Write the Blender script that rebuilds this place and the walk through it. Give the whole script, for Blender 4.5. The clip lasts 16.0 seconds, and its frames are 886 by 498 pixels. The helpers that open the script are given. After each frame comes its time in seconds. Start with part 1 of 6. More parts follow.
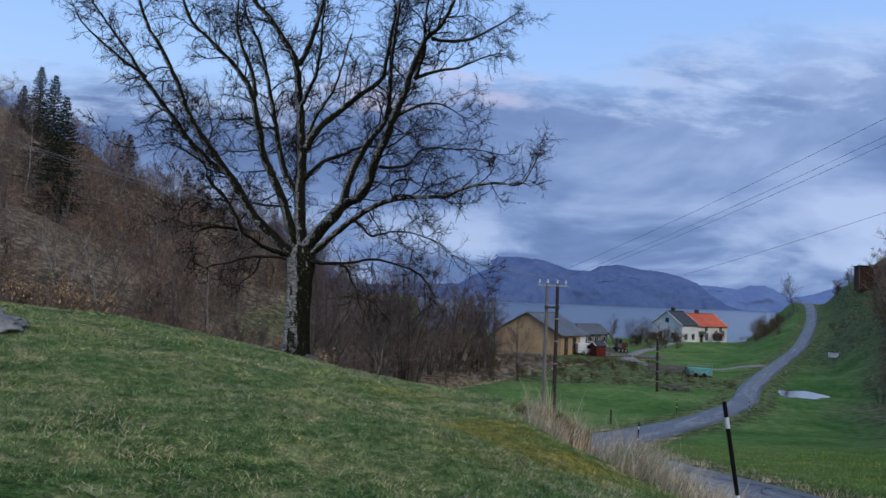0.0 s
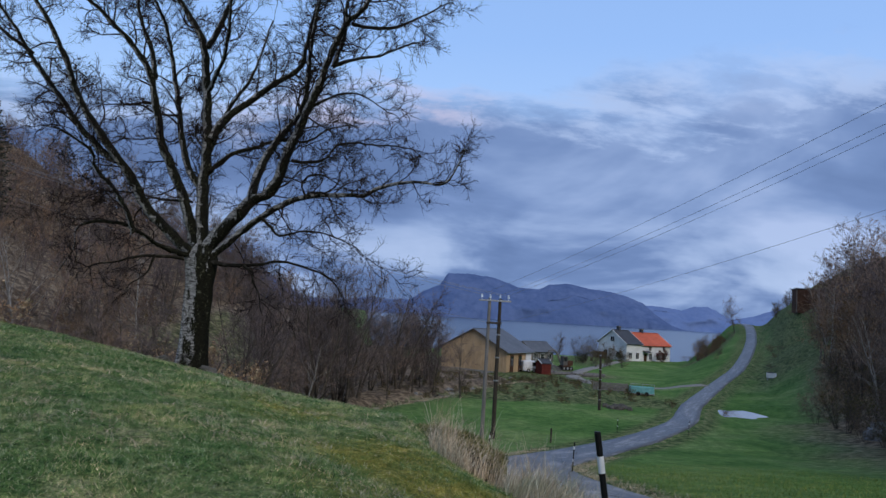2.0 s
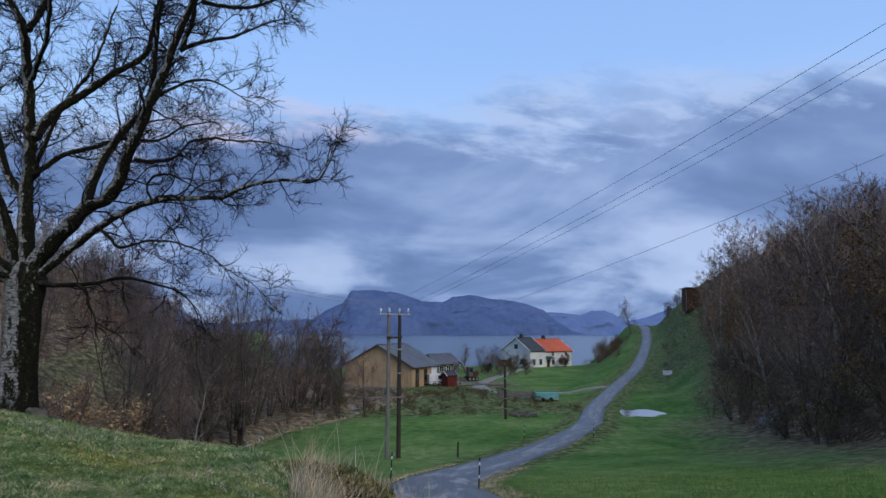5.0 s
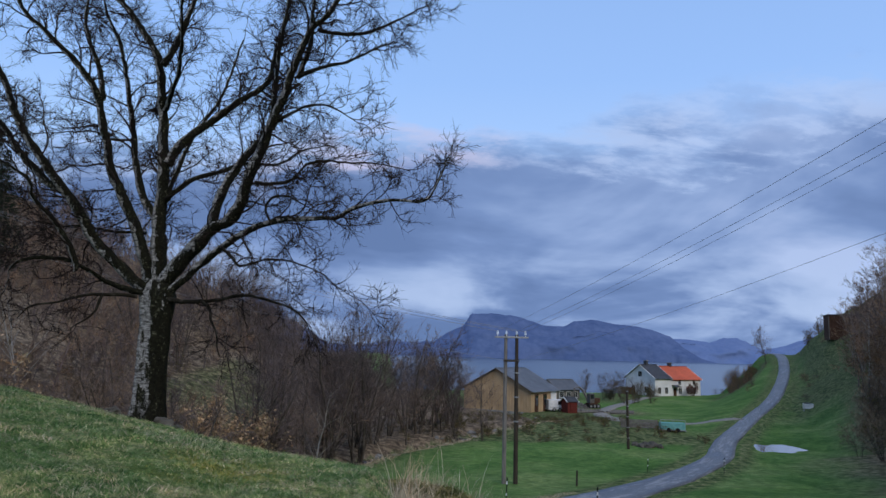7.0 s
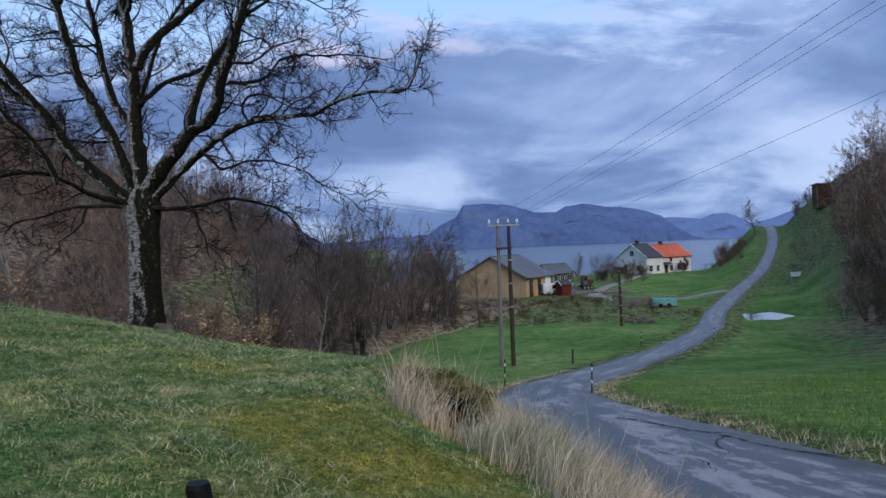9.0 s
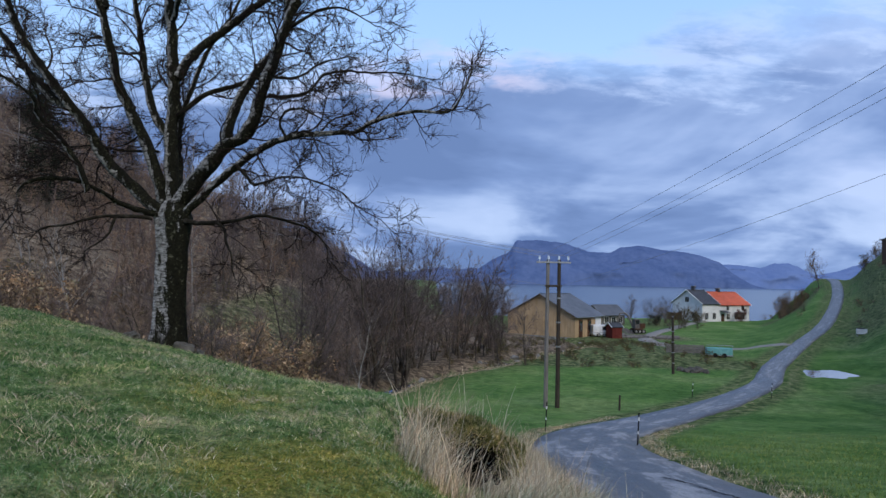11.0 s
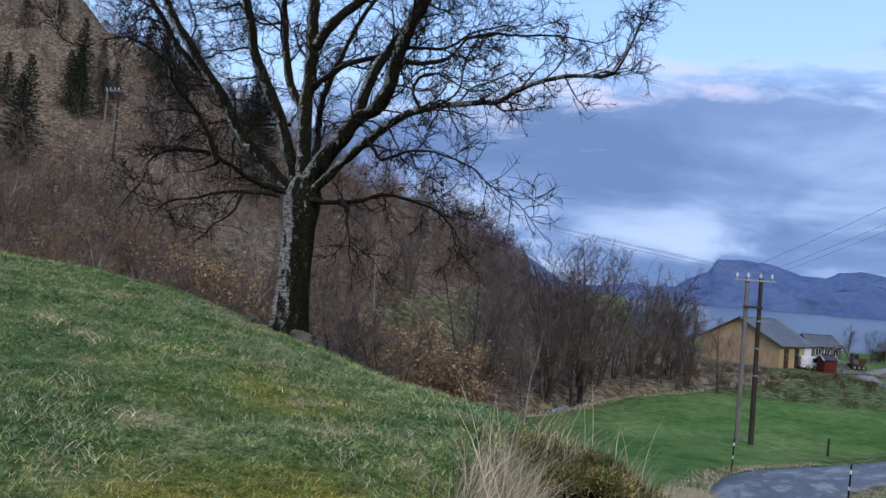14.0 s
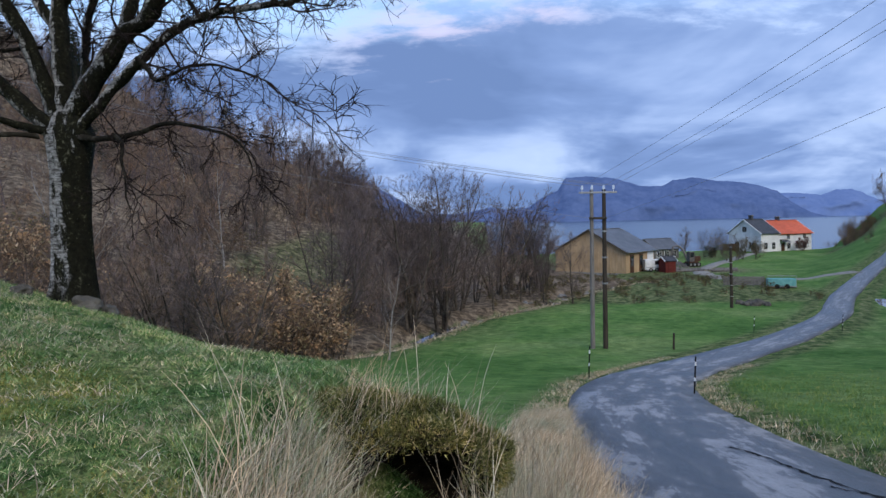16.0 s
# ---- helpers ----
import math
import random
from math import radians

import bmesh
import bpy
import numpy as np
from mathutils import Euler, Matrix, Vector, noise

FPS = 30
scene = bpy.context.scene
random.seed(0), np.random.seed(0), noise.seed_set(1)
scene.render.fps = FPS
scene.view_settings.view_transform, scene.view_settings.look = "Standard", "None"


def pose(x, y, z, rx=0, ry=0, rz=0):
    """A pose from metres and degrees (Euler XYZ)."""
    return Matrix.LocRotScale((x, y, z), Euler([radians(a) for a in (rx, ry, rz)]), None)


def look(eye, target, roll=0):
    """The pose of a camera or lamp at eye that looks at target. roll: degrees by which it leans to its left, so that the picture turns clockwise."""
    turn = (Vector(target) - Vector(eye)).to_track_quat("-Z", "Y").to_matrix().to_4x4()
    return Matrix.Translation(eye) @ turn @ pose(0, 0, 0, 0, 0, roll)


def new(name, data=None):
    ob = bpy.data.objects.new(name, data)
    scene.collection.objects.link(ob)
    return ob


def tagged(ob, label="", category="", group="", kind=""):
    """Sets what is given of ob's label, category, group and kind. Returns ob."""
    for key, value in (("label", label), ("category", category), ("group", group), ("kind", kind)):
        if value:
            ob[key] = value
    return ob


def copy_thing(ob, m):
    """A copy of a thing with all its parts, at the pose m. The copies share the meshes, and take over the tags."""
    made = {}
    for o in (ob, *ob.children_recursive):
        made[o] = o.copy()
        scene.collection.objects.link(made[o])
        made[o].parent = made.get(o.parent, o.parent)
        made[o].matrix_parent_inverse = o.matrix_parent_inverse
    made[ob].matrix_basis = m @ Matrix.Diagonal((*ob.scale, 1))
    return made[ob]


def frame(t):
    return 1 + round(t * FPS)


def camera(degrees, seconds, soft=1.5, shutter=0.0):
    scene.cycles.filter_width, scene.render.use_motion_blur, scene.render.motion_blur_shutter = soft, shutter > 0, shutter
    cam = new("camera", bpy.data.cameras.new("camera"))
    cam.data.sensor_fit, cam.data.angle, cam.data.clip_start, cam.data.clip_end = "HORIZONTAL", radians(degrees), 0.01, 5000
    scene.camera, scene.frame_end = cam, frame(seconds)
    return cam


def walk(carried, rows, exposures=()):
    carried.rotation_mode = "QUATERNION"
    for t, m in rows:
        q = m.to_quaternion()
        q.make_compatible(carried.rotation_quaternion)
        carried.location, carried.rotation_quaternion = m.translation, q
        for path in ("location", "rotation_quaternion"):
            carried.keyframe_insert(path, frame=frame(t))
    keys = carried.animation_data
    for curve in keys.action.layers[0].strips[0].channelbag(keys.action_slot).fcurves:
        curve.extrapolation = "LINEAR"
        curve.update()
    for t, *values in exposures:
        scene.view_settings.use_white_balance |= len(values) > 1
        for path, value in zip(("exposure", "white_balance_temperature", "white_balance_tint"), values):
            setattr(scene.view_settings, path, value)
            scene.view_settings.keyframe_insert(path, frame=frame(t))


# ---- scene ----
cam = camera(62.9, 16.0)
PATH = [  # seconds, place in metres, turn in degrees
    (0.0, 0.0, 0.002, 1.604, 93.55, -2.48, -2.24),
    (0.5, 0.192, 0.322, 1.566, 93.82, -2.57, -4.16),
    (1.0, 0.385, 0.687, 1.525, 94.01, -3.84, -6.28),
    (1.5, 0.609, 0.972, 1.518, 94.2, -3.86, -6.58),
    (2.0, 0.795, 1.276, 1.485, 95.01, -3.53, -6.16),
    (2.5, 1.048, 1.621, 1.46, 95.57, -3.0, -8.51),
    (3.0, 1.215, 1.916, 1.434, 95.43, -3.21, -11.35),
    (5.5, 1.48, 2.893, 1.416, 96.84, 0.15, -13.51),
    (6.0, 1.535, 2.895, 1.381, 97.15, 1.13, -11.97),
    (6.5, 1.649, 2.949, 1.391, 97.93, -1.52, -6.14),
    (7.0, 1.681, 2.975, 1.373, 98.17, -1.43, -4.21),
    (7.5, 1.736, 3.097, 1.342, 92.84, 0.01, -4.74),
    (8.0, 1.755, 3.036, 1.349, 90.44, 1.07, -5.39),
    (8.5, 1.766, 3.017, 1.319, 89.65, 1.69, -5.48),
    (9.0, 1.762, 2.995, 1.325, 89.73, 2.22, -4.66),
    (9.5, 1.749, 3.097, 1.326, 90.15, 1.01, -3.2),
    (12.0, 2.247, 4.54, 1.233, 93.1, -2.5, 2.01),
    (12.5, 2.292, 4.884, 1.18, 92.77, -3.34, 5.42),
    (13.0, 2.439, 5.152, 1.139, 92.52, -3.1, 11.34),
    (13.5, 2.559, 5.44, 1.123, 92.1, -4.16, 14.31),
    (14.0, 2.653, 5.819, 1.115, 92.38, -4.73, 14.24),
    (14.5, 2.78, 6.184, 1.096, 91.69, -3.93, 13.95),
    (15.0, 2.859, 6.564, 1.047, 91.27, -0.31, 9.76),
    (15.5, 2.962, 6.891, 1.017, 89.89, 1.32, 7.2),
    (16.0, 2.981, 7.179, 1.011, 87.77, 1.21, 3.27),
]
EXPOSURES = [(0.0, 0.04), (3.0, 0.0), (5.5, 0.04), (7.0, 0.04), (8.0, 0.20), (9.5, 0.24), (12.0, 0.36), (16.0, 0.46)]  # the camera brightens as it tilts down
walk(cam, [(t, pose(x, y, z, rx, ry, rz)) for t, x, y, z, rx, ry, rz in PATH], EXPOSURES)

# ---- world and light: overcast dusk ----
CLOUD_SEED = 3.1


def make_world():
    w = bpy.data.worlds.new("dusk_sky")
    scene.world = w
    w.use_nodes = True
    nt = w.node_tree
    nt.nodes.clear()
    N, L = nt.nodes.new, nt.links.new

    def math_node(op, a, b=None, clamp=False):
        n = N("ShaderNodeMath")
        n.operation, n.use_clamp = op, clamp
        for i, v in enumerate((a, b)):
            if v is None:
                continue
            if isinstance(v, (int, float)):
                n.inputs[i].default_value = v
            else:
                L(v, n.inputs[i])
        return n.outputs[0]

    def ramp(fac, stops):
        n = N("ShaderNodeValToRGB")
        e = n.color_ramp.elements
        while len(e) < len(stops):
            e.new(0.5)
        for el, (p, c) in zip(e, stops):
            el.position, el.color = p, (*c, 1) if len(c) == 3 else c
        L(fac, n.inputs[0])
        return n.outputs[0]

    def mix(fac, a, b):
        n = N("ShaderNodeMix")
        n.data_type = "RGBA"
        for s, v in ((n.inputs[0], fac), (n.inputs[6], a), (n.inputs[7], b)):
            if isinstance(v, (int, float)):
                s.default_value = v
            elif isinstance(v, tuple):
                s.default_value = (*v, 1)
            else:
                L(v, s)
        return n.outputs[2]

    tc = N("ShaderNodeTexCoord")
    sep = N("ShaderNodeSeparateXYZ")
    L(tc.outputs["Generated"], sep.inputs[0])
    x, y, z = sep.outputs
    zc = math_node("MAXIMUM", z, 0.0)
    den = math_node("ADD", zc, 0.22)
    px, py = math_node("DIVIDE", x, den), math_node("DIVIDE", y, den)
    comb = N("ShaderNodeCombineXYZ")
    L(px, comb.inputs[0]), L(py, comb.inputs[1])
    comb.inputs[2].default_value = CLOUD_SEED

    def clouds(scale, detail, rough=0.55, dist=0.0, stretch=(1, 1, 1)):
        m = N("ShaderNodeMapping")
        m.inputs["Scale"].default_value = stretch
        L(comb.outputs[0], m.inputs[0])
        n = N("ShaderNodeTexNoise")
        n.inputs["Scale"].default_value = scale
        n.inputs["Detail"].default_value = detail
        n.inputs["Roughness"].default_value = rough
        n.inputs["Distortion"].default_value = dist
        L(m.outputs[0], n.inputs[0])
        return n.outputs[0]

    sky = N("ShaderNodeTexSky")
    sky.sky_type, sky.sun_disc = "NISHITA", False
    sky.sun_elevation, sky.sun_rotation = radians(3.0), radians(157)
    sky.altitude, sky.air_density, sky.dust_density, sky.ozone_density = 0, 1.2, 0.6, 3.0
    # the clear sky: bluish, lighter towards the horizon
    clear = ramp(z, [(0.0, (0.44, 0.59, 0.90)), (0.20, (0.41, 0.60, 0.95)), (0.36, (0.30, 0.49, 0.89)), (1.0, (0.14, 0.26, 0.55))])
    add = N("ShaderNodeMix")
    add.data_type, add.blend_type = "RGBA", "ADD"
    add.inputs[0].default_value = 0.04
    L(clear, add.inputs[6]), L(sky.outputs[0], add.inputs[7])
    base = add.outputs[2]
    # the cloud deck: thick up to about eighteen degrees, with a torn upper edge, broken overhead
    big = clouds(0.8, 8, 0.58, 0.2, (0.9, 1.1, 1))
    lump = clouds(1.15, 5, 0.50, 0.4, (0.95, 0.85, 1))
    fine = clouds(4.5, 6, 0.6, 0.2, (0.7, 1.2, 1))
    zz = math_node("ADD", z, math_node("MULTIPLY", math_node("SUBTRACT", big, 0.5), 0.30))
    zz = math_node("ADD", zz, math_node("MULTIPLY", math_node("SUBTRACT", fine, 0.5), 0.10))
    zz = math_node("ADD", zz, math_node("MULTIPLY", x, -0.05))
    cover = ramp(zz, [(0.225, (1, 1, 1)), (0.295, (0, 0, 0)), (0.55, (0, 0, 0)), (0.75, (0.6, 0.6, 0.6))])
    tone = math_node("ADD", math_node("MULTIPLY", lump, 0.92), math_node("MULTIPLY", fine, 0.08))
    dark = ramp(tone, [(0.38, (0.130, 0.210, 0.42)), (0.48, (0.185, 0.285, 0.54)), (0.55, (0.27, 0.385, 0.66)), (0.66, (0.42, 0.535, 0.82))])
    deck = mix(cover, base, dark)
    # lit rim along the torn edge, rosy where the last sun reaches
    rim = math_node("MULTIPLY", math_node("MULTIPLY", cover, math_node("SUBTRACT", 1.0, cover)), 3.2)
    rim = math_node("MULTIPLY", rim, ramp(fine, [(0.44, (0, 0, 0)), (0.56, (1, 1, 1))]))
    rosy = ramp(math_node("ADD", x, 0.5), [(0.26, (0, 0, 0)), (0.40, (1, 1, 1)), (0.58, (1, 1, 1)), (0.70, (0, 0, 0))])
    deck = mix(math_node("MULTIPLY", rim, 0.6, True), deck, mix(rosy, (0.55, 0.66, 0.92), (0.74, 0.62, 0.74)))
    # brighter torn band near the horizon
    band = ramp(z, [(0.0, (0.25, 0.25, 0.25)), (0.05, (1, 1, 1)), (0.10, (0.55, 0.55, 0.55)), (0.15, (0, 0, 0))])
    torn = ramp(tone, [(0.45, (0, 0, 0)), (0.57, (1, 1, 1))])
    out = mix(math_node("MULTIPLY", math_node("MULTIPLY", band, torn), 0.7), deck, (0.47, 0.60, 0.86))
    bg = N("ShaderNodeBackground")
    L(out, bg.inputs[0])
    bg.inputs[1].default_value = 1.0
    o = N("ShaderNodeOutputWorld")
    L(bg.outputs[0], o.inputs[0])


make_world()
sun_data = bpy.data.lights.new("sun", "SUN")
sun_data.energy, sun_data.angle, sun_data.color = 1.5, radians(30), (1.0, 0.90, 0.76)
sun = new("sun", sun_data)
sun.matrix_world = look((0, 0, 0), (-0.32, 0.74, -0.60))

# ---- materials ----
def material(name, build, rough=0.85, spec=0.3, metal=0.0):
    """build(N, L, bsdf, tex) wires the colour; returns the material."""
    m = bpy.data.materials.new(name)
    m.use_nodes = True
    nt = m.node_tree
    b = nt.nodes["Principled BSDF"]
    b.inputs["Roughness"].default_value = rough
    b.inputs["Specular IOR Level"].default_value = spec
    b.inputs["Metallic"].default_value = metal
    build(nt, b)
    return m


def noise_tex(nt, scale, detail=6, rough=0.6, coord="Object", stretch=(1, 1, 1), dist=0.0):
    tc = nt.nodes.new("ShaderNodeTexCoord")
    mp = nt.nodes.new("ShaderNodeMapping")
    mp.inputs["Scale"].default_value = stretch
    n = nt.nodes.new("ShaderNodeTexNoise")
    n.inputs["Scale"].default_value, n.inputs["Detail"].default_value = scale, detail
    n.inputs["Roughness"].default_value, n.inputs["Distortion"].default_value = rough, dist
    nt.links.new(tc.outputs[coord], mp.inputs[0])
    nt.links.new(mp.outputs[0], n.inputs[0])
    return n.outputs[0]


def ramp_of(nt, fac, stops):
    n = nt.nodes.new("ShaderNodeValToRGB")
    e = n.color_ramp.elements
    while len(e) < len(stops):
        e.new(0.5)
    for el, (p, c) in zip(e, stops):
        el.position, el.color = p, (*c, 1)
    nt.links.new(fac, n.inputs[0])
    return n.outputs[0]


def mix_of(nt, fac, a, b, blend="MIX"):
    n = nt.nodes.new("ShaderNodeMix")
    n.data_type, n.blend_type = "RGBA", blend
    for s, v in ((n.inputs[0], fac), (n.inputs[6], a), (n.inputs[7], b)):
        if isinstance(v, (int, float)):
            s.default_value = v
        elif isinstance(v, tuple):
            s.default_value = (*v, 1)
        else:
            nt.links.new(v, s)
    return n.outputs[2]


def bump_of(nt, b, height, strength, distance):
    n = nt.nodes.new("ShaderNodeBump")
    n.inputs["Strength"].default_value, n.inputs["Distance"].default_value = strength, distance
    nt.links.new(height, n.inputs["Height"])
    nt.links.new(n.outputs[0], b.inputs["Normal"])


def plain(name, stops, scale, bump=0.3, bump_scale=None, dist=0.01, rough=0.85, spec=0.12, metal=0.0, stretch=(1, 1, 1), vary=0.0, coarse=None):
    """Two scales of noise over a ramp of colours, with relief."""
    def build(nt, b):
        fine = noise_tex(nt, scale, 6, 0.65, stretch=stretch)
        col = ramp_of(nt, fine, stops)
        big = noise_tex(nt, coarse or scale * 0.12, 4, 0.6)
        col = mix_of(nt, 0.5, col, ramp_of(nt, big, [(0.3, (0.55, 0.55, 0.55)), (0.7, (1.25, 1.25, 1.25))]), "MULTIPLY")
        if vary:
            oi = nt.nodes.new("ShaderNodeObjectInfo")
            col = mix_of(nt, vary, col, ramp_of(nt, oi.outputs["Random"], [(0.0, (0.5, 0.5, 0.5)), (1.0, (1.5, 1.5, 1.5))]), "MULTIPLY")
        nt.links.new(col, b.inputs["Base Color"])
        if bump:
            bump_of(nt, b, noise_tex(nt, bump_scale or scale * 2, 5, 0.7, stretch=stretch), bump, dist)
    return material(name, build, rough, spec, metal)


def island(name, stops, rough=0.8, spec=0.08, clump=0.0):
    """Colour that changes from blade to blade, with patches."""
    def build(nt, b):
        g = nt.nodes.new("ShaderNodeNewGeometry")
        col = ramp_of(nt, g.outputs["Random Per Island"], stops)
        big = noise_tex(nt, 1.1, 6, 0.7)
        col = mix_of(nt, 0.75, col, ramp_of(nt, big, [(0.39, (0.52, 0.72, 0.62)), (0.5, (1, 1, 1)), (0.60, (1.5, 1.28, 1.1))]), "MULTIPLY")
        tuft = noise_tex(nt, 6.5, 5, 0.7)
        col = mix_of(nt, clump, col, ramp_of(nt, tuft, [(0.40, (0.42, 0.50, 0.45)), (0.5, (1, 1, 1)), (0.60, (1.55, 1.45, 1.35))]), "MULTIPLY")
        nt.links.new(col, b.inputs["Base Color"])
    return material(name, build, rough, spec)


def brush_build(low, high):
    """Bare twigs: grain along them, and a tone of its own for each shrub and each patch of the wood."""
    def build(nt, b):
        col = ramp_of(nt, noise_tex(nt, 2.0, 6, 0.65), [(0.3, low), (0.7, high)])
        patch = noise_tex(nt, 0.22, 4, 0.6)
        col = mix_of(nt, 0.8, col, ramp_of(nt, patch, [(0.36, (0.36, 0.38, 0.44)), (0.5, (0.95, 0.95, 0.95)), (0.64, (1.75, 1.45, 1.10))]), "MULTIPLY")
        oi = nt.nodes.new("ShaderNodeObjectInfo")
        col = mix_of(nt, 0.6, col, ramp_of(nt, oi.outputs["Random"], [(0.0, (0.45, 0.45, 0.50)), (0.6, (1.0, 1.0, 1.0)), (1.0, (1.6, 1.45, 1.2))]), "MULTIPLY")
        nt.links.new(col, b.inputs["Base Color"])
    return build


def ground_build(nt, b):
    at = nt.nodes.new("ShaderNodeAttribute")
    at.attribute_name = "zone"
    sep = nt.nodes.new("ShaderNodeSeparateColor")
    nt.links.new(at.outputs["Color"], sep.inputs[0])
    fine = noise_tex(nt, 14, 6, 0.75)
    mid = noise_tex(nt, 1.6, 6, 0.65)
    big = noise_tex(nt, 0.12, 5, 0.6)
    micro = noise_tex(nt, 34, 5, 0.8)
    blotch = noise_tex(nt, 0.5, 7, 0.75, stretch=(1, 0.6, 1))
    lawn = ramp_of(nt, mid, [(0.36, (0.034, 0.080, 0.024)), (0.48, (0.090, 0.145, 0.048)), (0.56, (0.17, 0.195, 0.085)), (0.66, (0.30, 0.275, 0.16))])
    lawn = mix_of(nt, 0.85, lawn, ramp_of(nt, fine, [(0.38, (0.30, 0.34, 0.30)), (0.5, (0.95, 1.0, 0.95)), (0.62, (1.7, 1.6, 1.5))]), "MULTIPLY")
    lawn = mix_of(nt, 0.8, lawn, ramp_of(nt, micro, [(0.38, (0.25, 0.27, 0.25)), (0.5, (0.95, 1.0, 0.9)), (0.62, (1.7, 1.6, 1.5))]), "MULTIPLY")
    moss = mix_of(nt, 0.7, ramp_of(nt, fine, [(0.38, (0.09, 0.10, 0.018)), (0.52, (0.25, 0.24, 0.04)), (0.64, (0.34, 0.24, 0.08))]), ramp_of(nt, micro, [(0.38, (0.25, 0.25, 0.25)), (0.62, (1.6, 1.6, 1.6))]), "MULTIPLY")
    lawn = mix_of(nt, at.outputs["Alpha"], lawn, moss)
    field = ramp_of(nt, big, [(0.38, (0.068, 0.145, 0.036)), (0.5, (0.096, 0.183, 0.050)), (0.62, (0.138, 0.210, 0.072))])
    field = mix_of(nt, 0.5, field, ramp_of(nt, blotch, [(0.40, (0.62, 0.70, 0.62)), (0.5, (1, 1, 1)), (0.60, (1.4, 1.25, 1.2))]), "MULTIPLY")
    field = mix_of(nt, 0.6, field, ramp_of(nt, mid, [(0.38, (0.55, 0.6, 0.5)), (0.5, (1, 1, 1)), (0.62, (1.4, 1.3, 1.3))]), "MULTIPLY")
    field = mix_of(nt, 0.6, field, ramp_of(nt, fine, [(0.38, (0.45, 0.5, 0.45)), (0.62, (1.5, 1.45, 1.45))]), "MULTIPLY")
    litter = ramp_of(nt, mid, [(0.38, (0.060, 0.047, 0.035)), (0.5, (0.150, 0.115, 0.080)), (0.62, (0.28, 0.22, 0.15))])
    litter = mix_of(nt, 0.8, litter, ramp_of(nt, fine, [(0.38, (0.4, 0.4, 0.4)), (0.62, (1.5, 1.5, 1.5))]), "MULTIPLY")
    rough_g = ramp_of(nt, mid, [(0.38, (0.030, 0.045, 0.018)), (0.5, (0.090, 0.120, 0.045)), (0.62, (0.20, 0.20, 0.10))])
    rough_g = mix_of(nt, 0.8, rough_g, ramp_of(nt, fine, [(0.38, (0.35, 0.38, 0.35)), (0.62, (1.5, 1.5, 1.5))]), "MULTIPLY")
    col = mix_of(nt, sep.outputs[0], lawn, field)
    col = mix_of(nt, sep.outputs[1], col, litter)
    col = mix_of(nt, sep.outputs[2], col, rough_g)
    nt.links.new(col, b.inputs["Base Color"])
    bump_of(nt, b, mix_of(nt, 0.5, fine, mid), 1.0, 0.10)


def asphalt_build(nt, b):
    fine = noise_tex(nt, 60, 5, 0.75)
    mid = noise_tex(nt, 0.75, 8, 0.74, coord="UV", stretch=(1.5, 0.26, 1), dist=0.3)
    patch = noise_tex(nt, 2.6, 6, 0.75, coord="UV", stretch=(1, 0.5, 1))
    t = mix_of(nt, 0.30, mid, patch)
    col = ramp_of(nt, t, [(0.36, (0.034, 0.037, 0.041)), (0.46, (0.060, 0.064, 0.070)), (0.515, (0.10, 0.105, 0.112)), (0.54, (0.23, 0.235, 0.245)), (0.62, (0.29, 0.295, 0.305)), (0.69, (0.085, 0.088, 0.095))])
    col = mix_of(nt, 0.65, col, ramp_of(nt, fine, [(0.3, (0.5, 0.5, 0.5)), (0.7, (1.45, 1.45, 1.45))]), "MULTIPLY")
    nt.links.new(col, b.inputs["Base Color"])
    nt.links.new(ramp_of(nt, t, [(0.38, (0.34, 0.34, 0.34)), (0.50, (0.52, 0.52, 0.52)), (0.55, (0.68, 0.68, 0.68))]), b.inputs["Roughness"])
    bump_of(nt, b, fine, 0.5, 0.012)


